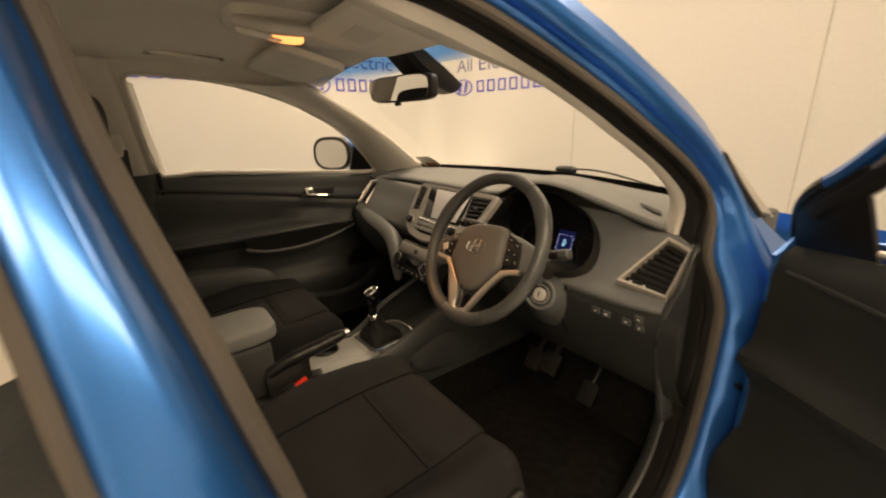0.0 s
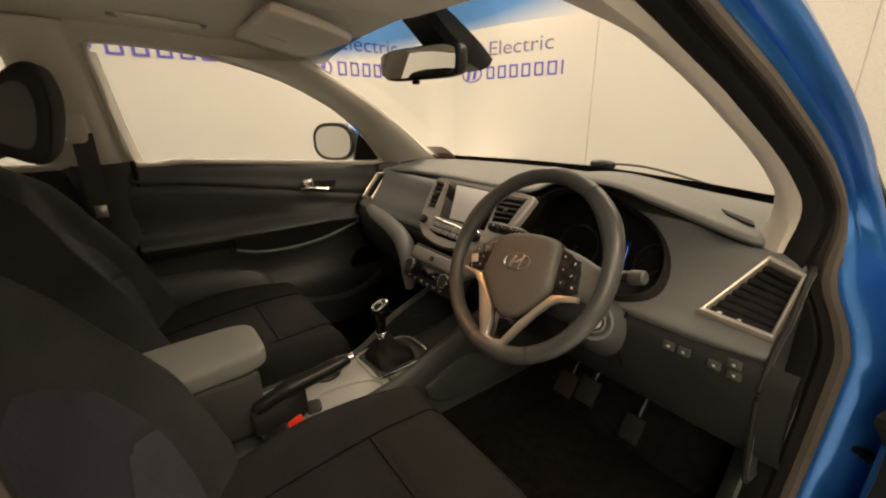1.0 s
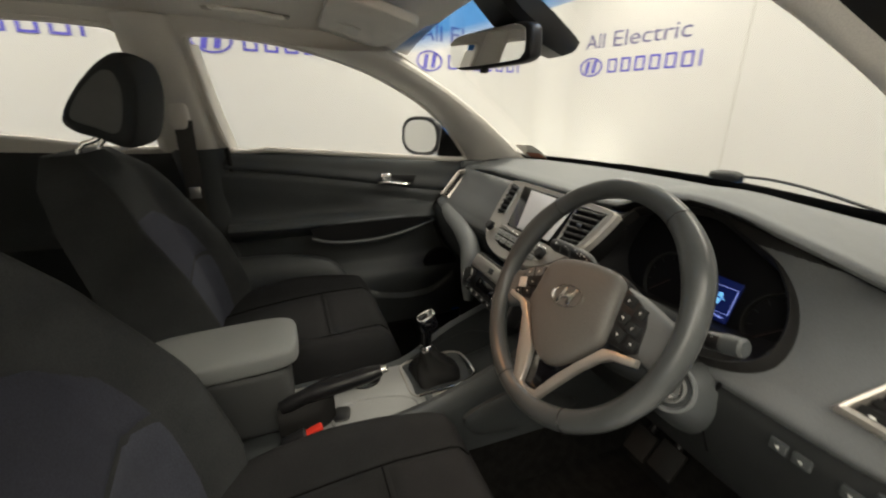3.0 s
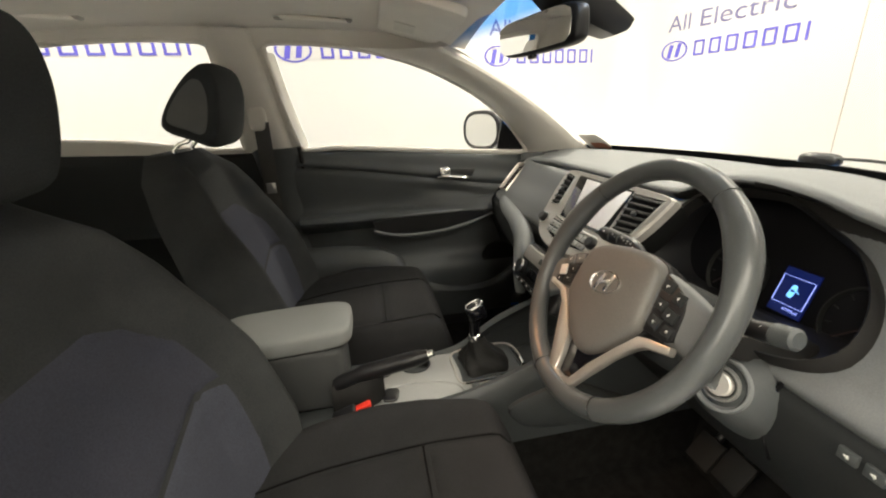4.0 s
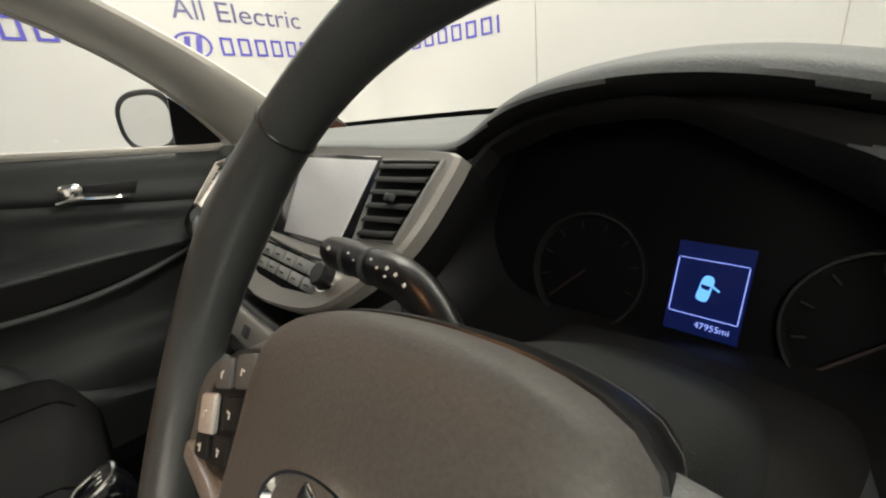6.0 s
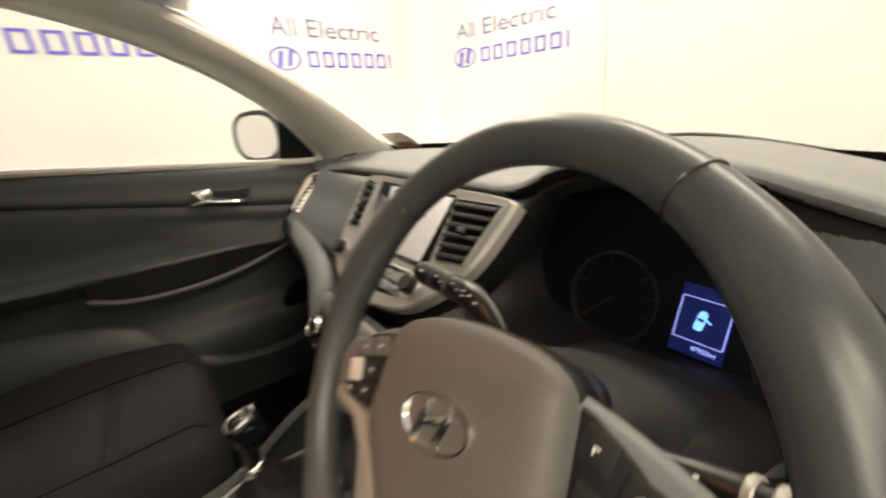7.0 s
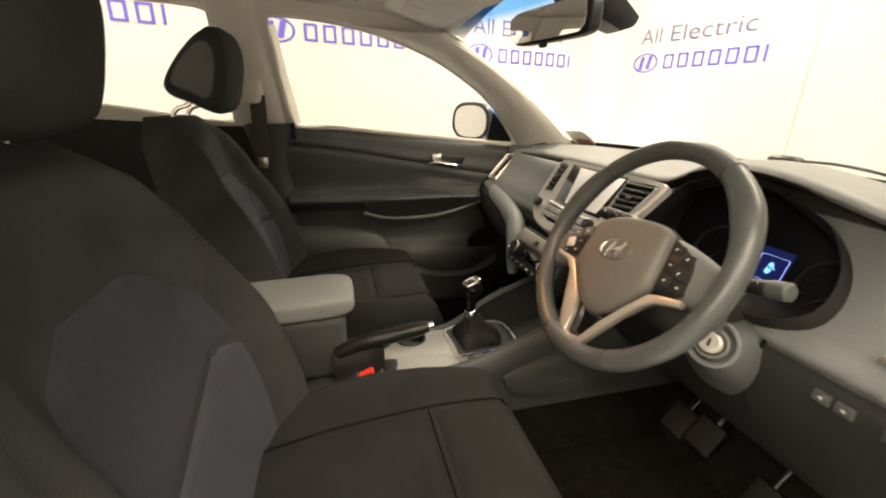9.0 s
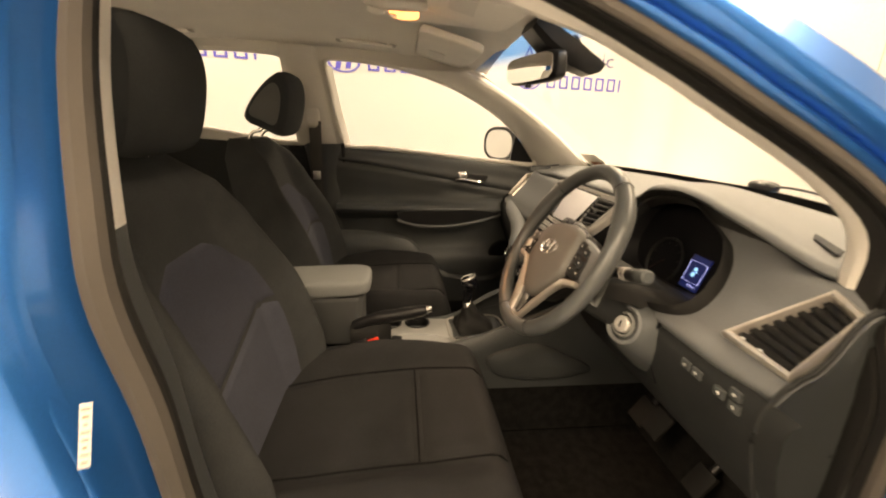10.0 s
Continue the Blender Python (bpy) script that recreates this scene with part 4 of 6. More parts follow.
def wp(x, y, z=0.0):
    return WM @ Vector((x, y, z))


RR = 0.169


def grip(k):
    """Rim thickness: fuller at the thumb rests."""
    a = math.degrees(k)
    return 0.0150 + 0.0030 * (math.exp(-((a - 28) / 16) ** 2) + math.exp(-((a - 152) / 16) ** 2))


RK = np.linspace(0, 2 * math.pi, 96, endpoint=False)
part("rim", tube([wp(RR * math.cos(k), RR * math.sin(k), 0.0) for k in RK], [grip(k) for k in RK], 16, True, up=tuple(wp(0, 0, 1) - wp(0, 0, 0))), LEATHER, wheel, "worn black leather rim")
hub_pts = [(-0.072, 0.033), (-0.060, 0.0430), (-0.035, 0.0505), (0, 0.0530), (0.035, 0.0510), (0.058, 0.0455), (0.070, 0.037), (0.0735, 0.020), (0.075, -0.010), (0.0745, -0.042), (0.054, -0.068), (0.030, -0.092), (0.006, -0.106), (-0.014, -0.106), (-0.038, -0.092), (-0.062, -0.062), (-0.082, -0.034), (-0.079, 0.0), (-0.0765, 0.020)]
hp = cr([(p, q, 0) for p, q in hub_pts], 64, True)
part("airbag_cover", grid([[wp(v[0] * f, v[1] * f, h) for v in hp] for f, h in ((0.97, -0.03), (0.995, -0.012), (1.0, -0.004), (0.992, 0.001), (0.975, 0.005), (0.945, 0.008), (0.88, 0.0108), (0.78, 0.0128), (0.6, 0.0145), (0.4, 0.0153), (0.2, 0.0156), (0.02, 0.0157))], True, True), HUB, wheel, "grey brown airbag cover", sharp=70)
part("hub_back", grid([[wp(v[0] * f, v[1] * f, h) for v in hp] for f, h in ((0.9, -0.05), (1.0, -0.02), (1.022, -0.008), (1.014, -0.005), (0.9, -0.003))], True), BLACK, wheel)
part("lower_insert", slab([wp(u, v, -0.014) for u, v in ((-0.040, -0.088), (-0.034, -0.148), (0.0, -0.152), (0.026, -0.112), (0.040, -0.082))], wp(0, 0, 0.010) - wp(0, 0, 0), 0.002), GLOSSBLACK, wheel, "glossy black lower spoke insert")
EM = WM @ pose(0, -0.0050, 0.0150, 0, 0, 6)
em = part("emblem", ring(EM @ Matrix.Diagonal((1.0, 0.53, 1, 1)), 0.0308, 0.0042, 0.0030), CHROME, wheel, "chrome oval emblem")
part("emblem_bar", joined(rbox(0.0062, 0.0270, 0.0026, EM @ pose(-0.0098, 0, 0.0014, 0, 0, -30), 0.0008), rbox(0.0062, 0.0270, 0.0026, EM @ pose(0.0098, 0, 0.0014, 0, 0, -30), 0.0008), rbox(0.0200, 0.0046, 0.0026, EM @ pose(0, 0, 0.0014, 0, 0, 20), 0.0008)), CHROME, em)
for sg in (-1, 1):
    sk = []
    for x, hi, lo, h in ((0.066, 0.037, -0.040, 0.000), (0.082, 0.034, -0.042, 0.000), (0.100, 0.029, -0.044, 0.000), (0.124, 0.020, -0.048, -0.001), (0.146, 0.011, -0.054, -0.002), (0.168, 0.010, -0.064, -0.004)):
        sk.append([wp(sg * x, y, z) for y, z in ((hi - 0.003, h - 0.016), (hi, h - 0.009), (hi - 0.004, h - 0.004), (hi - 0.012, h), ((hi + lo) / 2, h + 0.001), (lo + 0.010, h), (lo + 0.003, h - 0.004), (lo, h - 0.010), (lo, h - 0.022))])
    part("spoke", grid(surf(sk, 14, 14), True), SPOKE, wheel, "smooth grey spoke", sharp=70)
    PADS = ((0.0765, 0.033), (0.084, 0.030), (0.104, 0.019), (0.117, 0.008), (0.121, -0.004), (0.1235, -0.038), (0.112, -0.0435), (0.078, -0.040)) if sg > 0 else ((-0.0765, 0.028), (-0.090, 0.027), (-0.108, 0.022), (-0.121, 0.014), (-0.128, 0.000), (-0.134, -0.030), (-0.122, -0.034), (-0.088, -0.031))
    buttons = part("button_pad", slab([wp(u, v, -0.0025) for u, v in PADS], wp(0, 0, 0.0045) - wp(0, 0, 0), 0.0015), BLACK, wheel, "black switch pad on the wheel")
    if sg > 0:
        PRESSES = ((0.0885, 0.0185, 0.018, 0.015), (0.1085, 0.0080, 0.016, 0.015), (0.0885, -0.0040, 0.017, 0.014), (0.1080, -0.0130, 0.020, 0.015), (0.0900, -0.0260, 0.018, 0.016), (0.1120, -0.0310, 0.016, 0.014))
    else:
        PRESSES = ((-0.0900, 0.0165, 0.019, 0.015), (-0.1120, 0.0105, 0.018, 0.014), (-0.0960, -0.0030, 0.017, 0.014), (-0.1180, -0.0090, 0.017, 0.018), (-0.0990, -0.0200, 0.017, 0.013), (-0.1215, -0.0250, 0.015, 0.012))
    for i, (u, v, a, b) in enumerate(PRESSES):
        lit = sg < 0 and i in (0, 1)
        part("button", rbox(a, b, 0.004, WM @ pose(u, v, 0.0022 if i != 3 else 0.0040, 0, 0, -sg * 14), 0.0018), SPOKE if lit else LOCKMETAL if (i == 3 and sg < 0) else KNEE, buttons)
        part("symbol", joined(rbox(0.0034, 0.0010, 0.0006, WM @ pose(u, v + 0.0006, 0.0043 if i != 3 else 0.0062, 0, 0, 30 * (i % 2)), 0), rbox(0.0010, 0.0028, 0.0006, WM @ pose(u + 0.0012 * (i % 3 - 1), v - 0.0006, 0.0043 if i != 3 else 0.0062), 0)), WHITE, buttons)
    TRIM = ((0.128, -0.044), (0.094, -0.047), (0.079, -0.050), (0.0500, -0.081), (0.0240, -0.112), (0.0000, -0.148), (-0.016, -0.150), (-0.016, -0.162), (0.006, -0.160), (0.030, -0.126), (0.056, -0.092), (0.078, -0.069), (0.094, -0.059), (0.128, -0.054)) if sg > 0 else ((-0.138, -0.027), (-0.104, -0.033), (-0.089, -0.037), (-0.064, -0.066), (-0.040, -0.094), (-0.034, -0.120), (-0.033, -0.149), (-0.017, -0.151), (-0.017, -0.162), (-0.047, -0.158), (-0.062, -0.122), (-0.077, -0.084), (-0.088, -0.057), (-0.104, -0.043), (-0.138, -0.036))
    part("lower_spoke", slab([wp(u, v, -0.006) for u, v in TRIM], wp(0, 0, 0.0115) - wp(0, 0, 0), 0.0022), SILVER, wheel, "satin silver lower spoke")
    for a in (-90 + sg * 23, 90 - sg * 39):
        part("rim_seam", tube([wp((RR + 0.0158 * math.cos(q)) * math.cos(radians(a)), (RR + 0.0158 * math.cos(q)) * math.sin(radians(a)), 0.0158 * math.sin(q)) for q in np.linspace(0, 2 * math.pi, 16, endpoint=False)], 0.0008, 5, True), BLACK, wheel)
part("column_shroud", pillow(pose(0.375, 0.155, 0.900, 61), 0.066, 0.062, 0.115, 0.55, 32), KNEE, wheel, "dark column shroud")
part("column_top", grid(surf([[(0.372 + s * w, y, z - d) for s, d in ((-1, 0.045), (-0.85, 0.012), (-0.4, 0.0), (0.4, 0.0), (0.85, 0.012), (1, 0.045))] for y, w, z in ((0.045, 0.060, 0.972), (0.12, 0.078, 0.962), (0.20, 0.100, 0.935), (0.27, 0.115, 0.912))], 16, 20)), RUBBER, wheel, "smooth dark column cover")
WS = cr([(0.345, 0.088, 0.968), (0.316, 0.095, 0.996), (0.286, 0.102, 1.008), (0.239, 0.108, 1.008), (0.209, 0.111, 1.006), (0.172, 0.113, 1.003)], 20)
ws = part("wiper_stalk", tube(WS, [0.009, 0.009, 0.009, 0.0095, 0.0105, 0.0120, 0.0130, 0.0132, 0.0132, 0.0132, 0.0132, 0.0126, 0.0118, 0.0118, 0.0126, 0.0128, 0.0130, 0.0130, 0.0128, 0.0105], 14, flat=0.8, up=(0, 1, 0)), BLACK, wheel, "black control stalk with white marks")
for k in (12, 15):
    part("stalk_ring", rod(WS[k], Vector(WS[k]).lerp(Vector(WS[k + 1]), 0.3), 0.0126, 0.0126, 18, 0.001), BOXVINYL, ws, "ribbed stalk collar")
for k, up, a in ((7, 0.1, 0.0026), (8, 0.2, 0.0024), (9, 0.25, 0.0024), (9, -0.2, 0.0018), (10, 0.0, 0.0018), (11, 0.4, 0.0016), (13, -0.1, 0.0014), (14, 0.2, 0.0016), (17, 0.1, 0.0036)):
    nw = Vector((0.12, -0.80, 0.58 + up)).normalized()
    q = Vector(WS[k]) + nw * 0.0131
    part("stalk_mark", joined(rbox(a, 0.0007, 0.0008, look(q, q + nw), 0), rbox(0.0007, a, 0.0008, look(q, q + nw), 0), rbox(a * 0.6, a * 0.6, 0.0006, look(q, q + nw), 0)), WHITE, ws)
LS = cr([(0.41, 0.085, 0.966), (0.46, 0.09, 0.980), (0.51, 0.090, 0.994), (0.553, 0.090, 1.006)], 14)
ls = part("light_stalk", tube(LS, [0.009, 0.0085, 0.0085, 0.0085, 0.009, 0.0100, 0.0105, 0.0105, 0.0095, 0.0105, 0.0110, 0.0110, 0.0110, 0.0085], 14, up=(0, 1, 0)), BLACK, wheel, "black control stalk with a grey end")
part("stalk_end", rod(LS[11], Vector(LS[13]) + (Vector(LS[13]) - Vector(LS[11])) * 0.15, 0.0122, 0.0115, 20, 0.003), DASHDARK, ls, "grey ribbed end")
for k in (7, 8):
    part("stalk_ring", rod(LS[k], Vector(LS[k]).lerp(Vector(LS[k + 1]), 0.45), 0.0118, 0.0118, 18, 0.001), CASING, ls, "pale stalk ring")
for k in (5, 10):
    q = Vector(LS[k]) + Vector((0.25, -0.65, 0.72)) * 0.0112
    part("stalk_mark", rbox(0.003, 0.002, 0.0008, look(q, q + Vector((0.25, -0.65, 0.72))), 0), WHITE, ls)


# ---- seats ----
def seat_back(s, u):
    """Backrest skin: s height 0..1, u across -1..1; local to the seat."""
    w = np.interp(s, (0, 0.15, 0.45, 0.75, 0.9, 1.0), (0.262, 0.274, 0.280, 0.240, 0.192, 0.13))
    bol = np.interp(s, (0, 0.2, 0.5, 0.8, 1), (0.083, 0.100, 0.088, 0.046, 0.0))
    f = np.interp(s, (0, 0.72, 0.95), (0.027, 0.030, 0.055)) + bol * max(0, min(1, (abs(u) - 0.5) / 0.35)) ** 2 * (3 - 2 * max(0, min(1, (abs(u) - 0.5) / 0.35)))
    f *= (1 - max(0, abs(u) - 0.86) / 0.14 * 0.45)
    f += 0.02 * math.sin(math.pi * s)
    h = 0.57 * s
    back = 0.325 * h
    f = f * (1 - max(0, s - 0.9) * 4.5)
    return Vector((w * u, -0.565 - back + f, 0.585 + h))


def seat_back_rear(s, u):
    p = seat_back(s, u)
    return Vector((p.x, -0.565 - 0.325 * 0.57 * s - 0.055 * (1 - abs(u) ** 4 * 0.5) * (1 - max(0, s - 0.9) * 4), p.z))


def cushion_top(s, u):
    """Cushion skin: s from rear 0 to front 1."""
    w = np.interp(s, (0, 0.3, 0.7, 0.93, 1), (0.235, 0.26, 0.262, 0.245, 0.225))
    z = 0.60 + 0.045 * s + 0.012 * math.sin(math.pi * s)
    b = np.interp(s, (0, 0.5, 0.9, 1), (0.03, 0.045, 0.02, 0.0))
    k = max(0, min(1, (abs(u) - 0.55) / 0.3))
    z += b * k * k * (3 - 2 * k)
    z -= 0.05 * max(0, (abs(u) - 0.88) / 0.12) ** 2 + 0.07 * max(0, (s - 0.9) / 0.1) ** 2
    return Vector((w * u, -0.60 + 0.55 * s, z))


def patch(fn, s0, s1, u0, u1, lift, n=14, m=14, cut=None, slant=(0, 0)):
    rows = []
    for s in np.linspace(s0, s1, n):
        row = []
        for t in np.linspace(0, 1, m):
            a, b = (u0, u1) if cut is None else cut(s)
            u = a + (b - a) * t
            e, f = 0.01, (s - s0) / (s1 - s0)
            q = s + u * (slant[0] * (1 - f) + slant[1] * f)
            d1, d2 = fn(min(q + e, 1), u) - fn(max(q - e, 0), u), fn(q, u + e) - fn(q, u - e)
            nr = d2.cross(d1).normalized()
            if nr.y * 1 + nr.z < 0:
                nr = -nr
            edge = min(t, 1 - t) * m
            row.append(fn(q, u) + nr * (lift if edge > 0.5 and s0 + 0.001 < s < s1 - 0.001 else -0.003))
        rows.append(row)
    return grid(rows)


def front_seat(name, cx, dy, label):
    t = thing(name, (cx, -0.35 + dy, 0.35), label, "car seat", "front seats")
    T = Matrix.Translation((cx, dy, 0))

    def put(nm, bm, m, lab="", par=None):
        bmesh.ops.transform(bm, matrix=T, verts=bm.verts)
        return part(nm, bm, m, par or t, lab, sharp=50)

    U = np.linspace(-1, 1, 33)
    S = np.linspace(0, 1, 30)
    back = put("backrest", grid([[seat_back(s, u) for u in U] + [seat_back_rear(s, u) for u in U[::-1]] for s in S], True, True), FABRIC, "dark grey cloth backrest with side bolsters")
    wide = lambda s: float(np.interp(s, (0, 0.3, 0.55, 0.66, 0.72), (0.66, 0.68, 0.64, 0.50, 0.24)))
    put("back_insert", patch(seat_back, 0.02, 0.36, 0, 0, 0.004, 18, 20, lambda s: (-wide(s), wide(s)), (0, -0.10)), INSERTLOW, "paler blue grey lower insert", back)
    put("back_insert", patch(seat_back, 0.36, 0.72, 0, 0, 0.004, 20, 20, lambda s: (-wide(s), wide(s)), (-0.10, 0)), INSERT, "blue grey woven insert", back)
    # Cushion takes the darkened copy of the seat cloth, shade included
    cush = put("cushion", grid([[cushion_top(s, u) for u in U] + [cushion_top(s, u) * 0.97 + Vector((0, -0.015, -0.13)) for u in U[::-1]] for s in np.linspace(0, 1, 26)], True, True), CUSHSHADE, "dark grey cloth seat cushion")
    put("seat_insert", patch(cushion_top, 0.02, 0.652, -0.56, 0.56, 0.004, 22, 18), CUSHSHADE, "", cush)
    put("piping", tube([cushion_top(0.658, u) + Vector((0, 0, 0.001)) for u in np.linspace(-0.56, 0.56, 24)], 0.0016, 6), PIPING, "", cush)
    for sg in (-1, 1):
        put("piping", tube([cushion_top(s, sg * 0.565) + Vector((0, 0, 0.001)) for s in np.linspace(0.03, 0.96, 30)], 0.0022, 6), PIPING, "", cush)
    put("seat_insert", patch(cushion_top, 0.664, 0.97, -0.56, 0.56, 0.004, 12, 18), CUSHSHADE, "", cush)
    put("seat_base", rbox(0.46, 0.46, 0.16, pose(0, -0.34, 0.46), 0.03, 3), BLACK, "black plastic seat base")
    put("side_shield", rbox(0.03, 0.50, 0.14, pose(0.255 if cx > 0 else -0.255, -0.34, 0.52), 0.012, 3), BLACK)
    H = pose(0, -0.636 - (0.048 if cx > 0 else 0.0), 1.280 - (0.004 if cx > 0 else 0.0), -20)
    side = cr([(0, -0.060, -0.088), (0, -0.058, -0.045), (0, -0.036, 0.030), (0, -0.004, 0.088), (0, 0.022, 0.092), (0, 0.048, 0.050), (0, 0.062, -0.020), (0, 0.064, -0.085), (0, 0.050, -0.106), (0, 0.0, -0.102), (0, -0.045, -0.100)], 48, True)

    def section(x, f, g=None):
        return [H @ Vector((x, p[1] * (g or f), -0.022 + (p[2] + 0.022) * f)) for p in side]

    hw = 0.136
    hd = put("headrest", grid([section(x * hw, f, g) for x, f, g in ((-1, 0.62, 0.72), (-0.985, 0.70, 0.80), (-0.94, 0.79, 0.885), (-0.86, 0.87, 0.95), (-0.72, 0.94, 0.985), (-0.4, 0.99, 1), (0, 1, 1), (0.4, 0.99, 1), (0.72, 0.94, 0.985), (0.86, 0.87, 0.95), (0.94, 0.79, 0.885), (0.985, 0.70, 0.80), (1, 0.62, 0.72))], True, True), HEADBAND, "dark cloth headrest on two chrome posts")
    for sg in (-1, 1):
        put("headrest_insert", grid([section(sg * (hw + d), f, g) for d, f, g in ((-0.003, 0.62, 0.69), (0.002, 0.60, 0.67), (0.004, 0.55, 0.62), (0.0045, 0.2, 0.2))], True, True), HEADCLOTH, "paler grey side panel", hd)
    front = [i for i in range(len(side)) if side[i][1] > 0.018]
    put("headrest_front", grid([[H @ Vector((x * hw, (side[i][1] + 0.0025) * g, -0.022 + (side[i][2] + 0.022) * f)) for i in front] for x, f, g in ((-0.84, 0.885, 0.955), (-0.72, 0.94, 0.985), (-0.4, 0.99, 1), (0, 1, 1), (0.4, 0.99, 1), (0.72, 0.94, 0.985), (0.84, 0.885, 0.955))]), FABRIC, "grey front panel", hd)
    for x in (-0.06, 0.06):
        put("headrest_post", tube(cr([Vector((x, -0.725, 1.12)), Vector((x, -0.722, 1.17)), H @ Vector((x, -0.01, -0.10)), H @ Vector((x, -0.01, -0.05))], 8), 0.006, 10, up=(1, 0, 0)), CHROME)
    return t


driver = front_seat("front_seat", 0.374, -0.016, "dark grey cloth driver seat with blue grey inserts")
passenger = front_seat("front_seat", -0.41, -0.055, "dark grey cloth passenger seat with blue grey inserts")

# ---- rear bench ----
bench = thing("rear_bench", (0, -1.3, 0.35), "dark cloth rear bench seat", "car seat")
part("cushion", pillow(pose(0, -1.25, 0.56), 0.66, 0.27, 0.10, 0.3), FABRIC, bench)
part("backrest", pillow(pose(0, -1.55, 0.85, -22), 0.66, 0.09, 0.34, 0.3), FABRIC, bench)
for x in (-0.38, 0.0, 0.38):
    part("headrest", pillow(pose(x, -1.68, 1.20, -15), 0.13, 0.045, 0.07, 0.5), FABRIC, bench)

# left rear door and centre pillar
rd = thing("rear_door", (-0.8, -1.1, 0.4), "closed dark rear door trim", "car door", "car doors")
part("door_trim", grid(surf([[(-0.80, y, 1.125 - 0.09 * (y + 0.7)), (-0.765, y, 1.11 - 0.09 * (y + 0.7)), (-0.745, y, 1.0), (-0.735, y, 0.87), (-0.70, y, 0.85), (-0.735, y, 0.80), (-0.74, y, 0.40)] for y in (-0.64, -1.0, -1.3, -1.6, -1.9)], 20, 24)), KNEE, rd)
for sg, y0, y1, d in ((-1, -0.54, -0.695, 0.0), (1, -0.635, -0.665, 0.068)):
    part("pillar_lower", grid(surf([[(sg * (side_x(z) - 0.015 - d), y0 + 0.12 * max(0, 0.9 - z), z), (sg * (side_x(z) - 0.050 - d), y0 - 0.02 + 0.12 * max(0, 0.9 - z), z), (sg * (side_x(z) - 0.068 - d), (y0 + y1) / 2, z), (sg * (side_x(z) - 0.050 - d), y1 + 0.02, z), (sg * (side_x(z) - 0.015 - d), y1, z)] for z in (0.40, 0.6, 0.8, 1.0, 1.125)], 20, 16)), DASHDARK, body, "dark lower pillar trim")
    part("pillar_upper", grid(surf([[(sg * (side_x(z) - 0.010 - d), y0 - 0.015 - 0.10 * max(0, z - 1.1), z), (sg * (side_x(z) - 0.036 - d), y0 - 0.030 - 0.10 * max(0, z - 1.1), z), (sg * (side_x(z) - 0.052 - d), (y0 + y1) / 2 - 0.02, z), (sg * (side_x(z) - 0.036 - d), y1 - 0.005, z), (sg * (side_x(z) - 0.010 - d), y1 - 0.03, z)] for z in (1.12, 1.2, 1.3, 1.4, 1.47)], 20, 16)), PILLAR, body, "beige upper pillar trim")

# ---- centre console ----
con = thing("centre_console", (0, -0.3, 0.35), "silver and black centre console with gear lever and armrest", "centre console")
part("console_body", grid(surf([[(-0.125, y, 0.40), (-0.125, y, z - 0.03), (-0.105, y, z), (0.0, y, z), (0.075, y, z), (0.095, y, z - 0.03), (0.095, y, 0.40)] for y, z in ((-0.70, 0.575), (-0.45, 0.58), (-0.25, 0.585), (0.0, 0.582), (0.08, 0.60), (0.25, 0.64))], 30, 30)), DASHDARK, con, "dark console sides")
for sg in (-1, 1):
    cx = -0.015
    runs = ((-0.40, 0.596 if sg > 0 else 0.576), (-0.30, 0.600 if sg > 0 else 0.580), (-0.12, 0.625 if sg > 0 else 0.592), (0.0, 0.665), (0.12, 0.715), (0.28, 0.78), (0.48, 0.80))
    part("tunnel_side", grid(surf([[(cx + sg * 0.100, y, z + 0.012), (cx + sg * 0.118, y, z + 0.018), (cx + sg * 0.130, y, z), (cx + sg * 0.135, y, z - 0.06), (cx + sg * 0.139, y, 0.500)] for y, z in runs], 28, 20)), DASHDARK, con, "dark padded tunnel side")
    part("tunnel_carpet", grid(surf([[(cx + sg * 0.1385, y, 0.502), (cx + sg * 0.142, y, 0.44), (cx + sg * 0.15, y, 0.36)] for y, z in runs], 28, 8)), CARPET, con, "black carpeted tunnel side")
    kp = cr([(0, -0.05, 0.598), (0, 0.03, 0.632), (0, 0.10, 0.640), (0, 0.19, 0.600), (0, 0.262, 0.556), (0, 0.20, 0.536), (0, 0.08, 0.528), (0, -0.02, 0.548)], 48, True)
    part("knee_pad", grid([[(cx + sg * (0.137 + h + 0.03 * max(0, 0.62 - p[2])), 0.11 + (p[1] - 0.11) * f, 0.58 + (p[2] - 0.58) * f) for p in kp] for f, h in ((1.0, -0.004), (0.98, 0.006), (0.85, 0.012), (0.4, 0.014), (0.02, 0.014))], True, True), DASHDARK, con, "padded knee panel")
CUPS = ((-0.075, -0.322, 0.036), (-0.070, -0.234, 0.036))


def con_z(y):
    return float(np.interp(y, (-0.42, -0.25, -0.10, 0.03), (0.600, 0.609, 0.606, 0.602)))


TRAY = cr([(0.014, -0.310, 0), (0.070, -0.318, 0), (0.083, -0.25, 0), (0.082, -0.170, 0), (0.064, -0.135, 0), (0.030, -0.150, 0), (0.008, -0.22, 0)], 40, True)


def in_tray(x, y):
    odd = False
    for i in range(len(TRAY)):
        (a, b), (c, d) = TRAY[i - 1][:2], TRAY[i][:2]
        if (b > y) != (d > y) and x < a + (c - a) * (y - b) / (d - b):
            odd = not odd
    return odd


def solid_top(c):
    return all(math.hypot(c.x - x, c.y - y) > r for x, y, r in CUPS) and not in_tray(c.x, c.y)


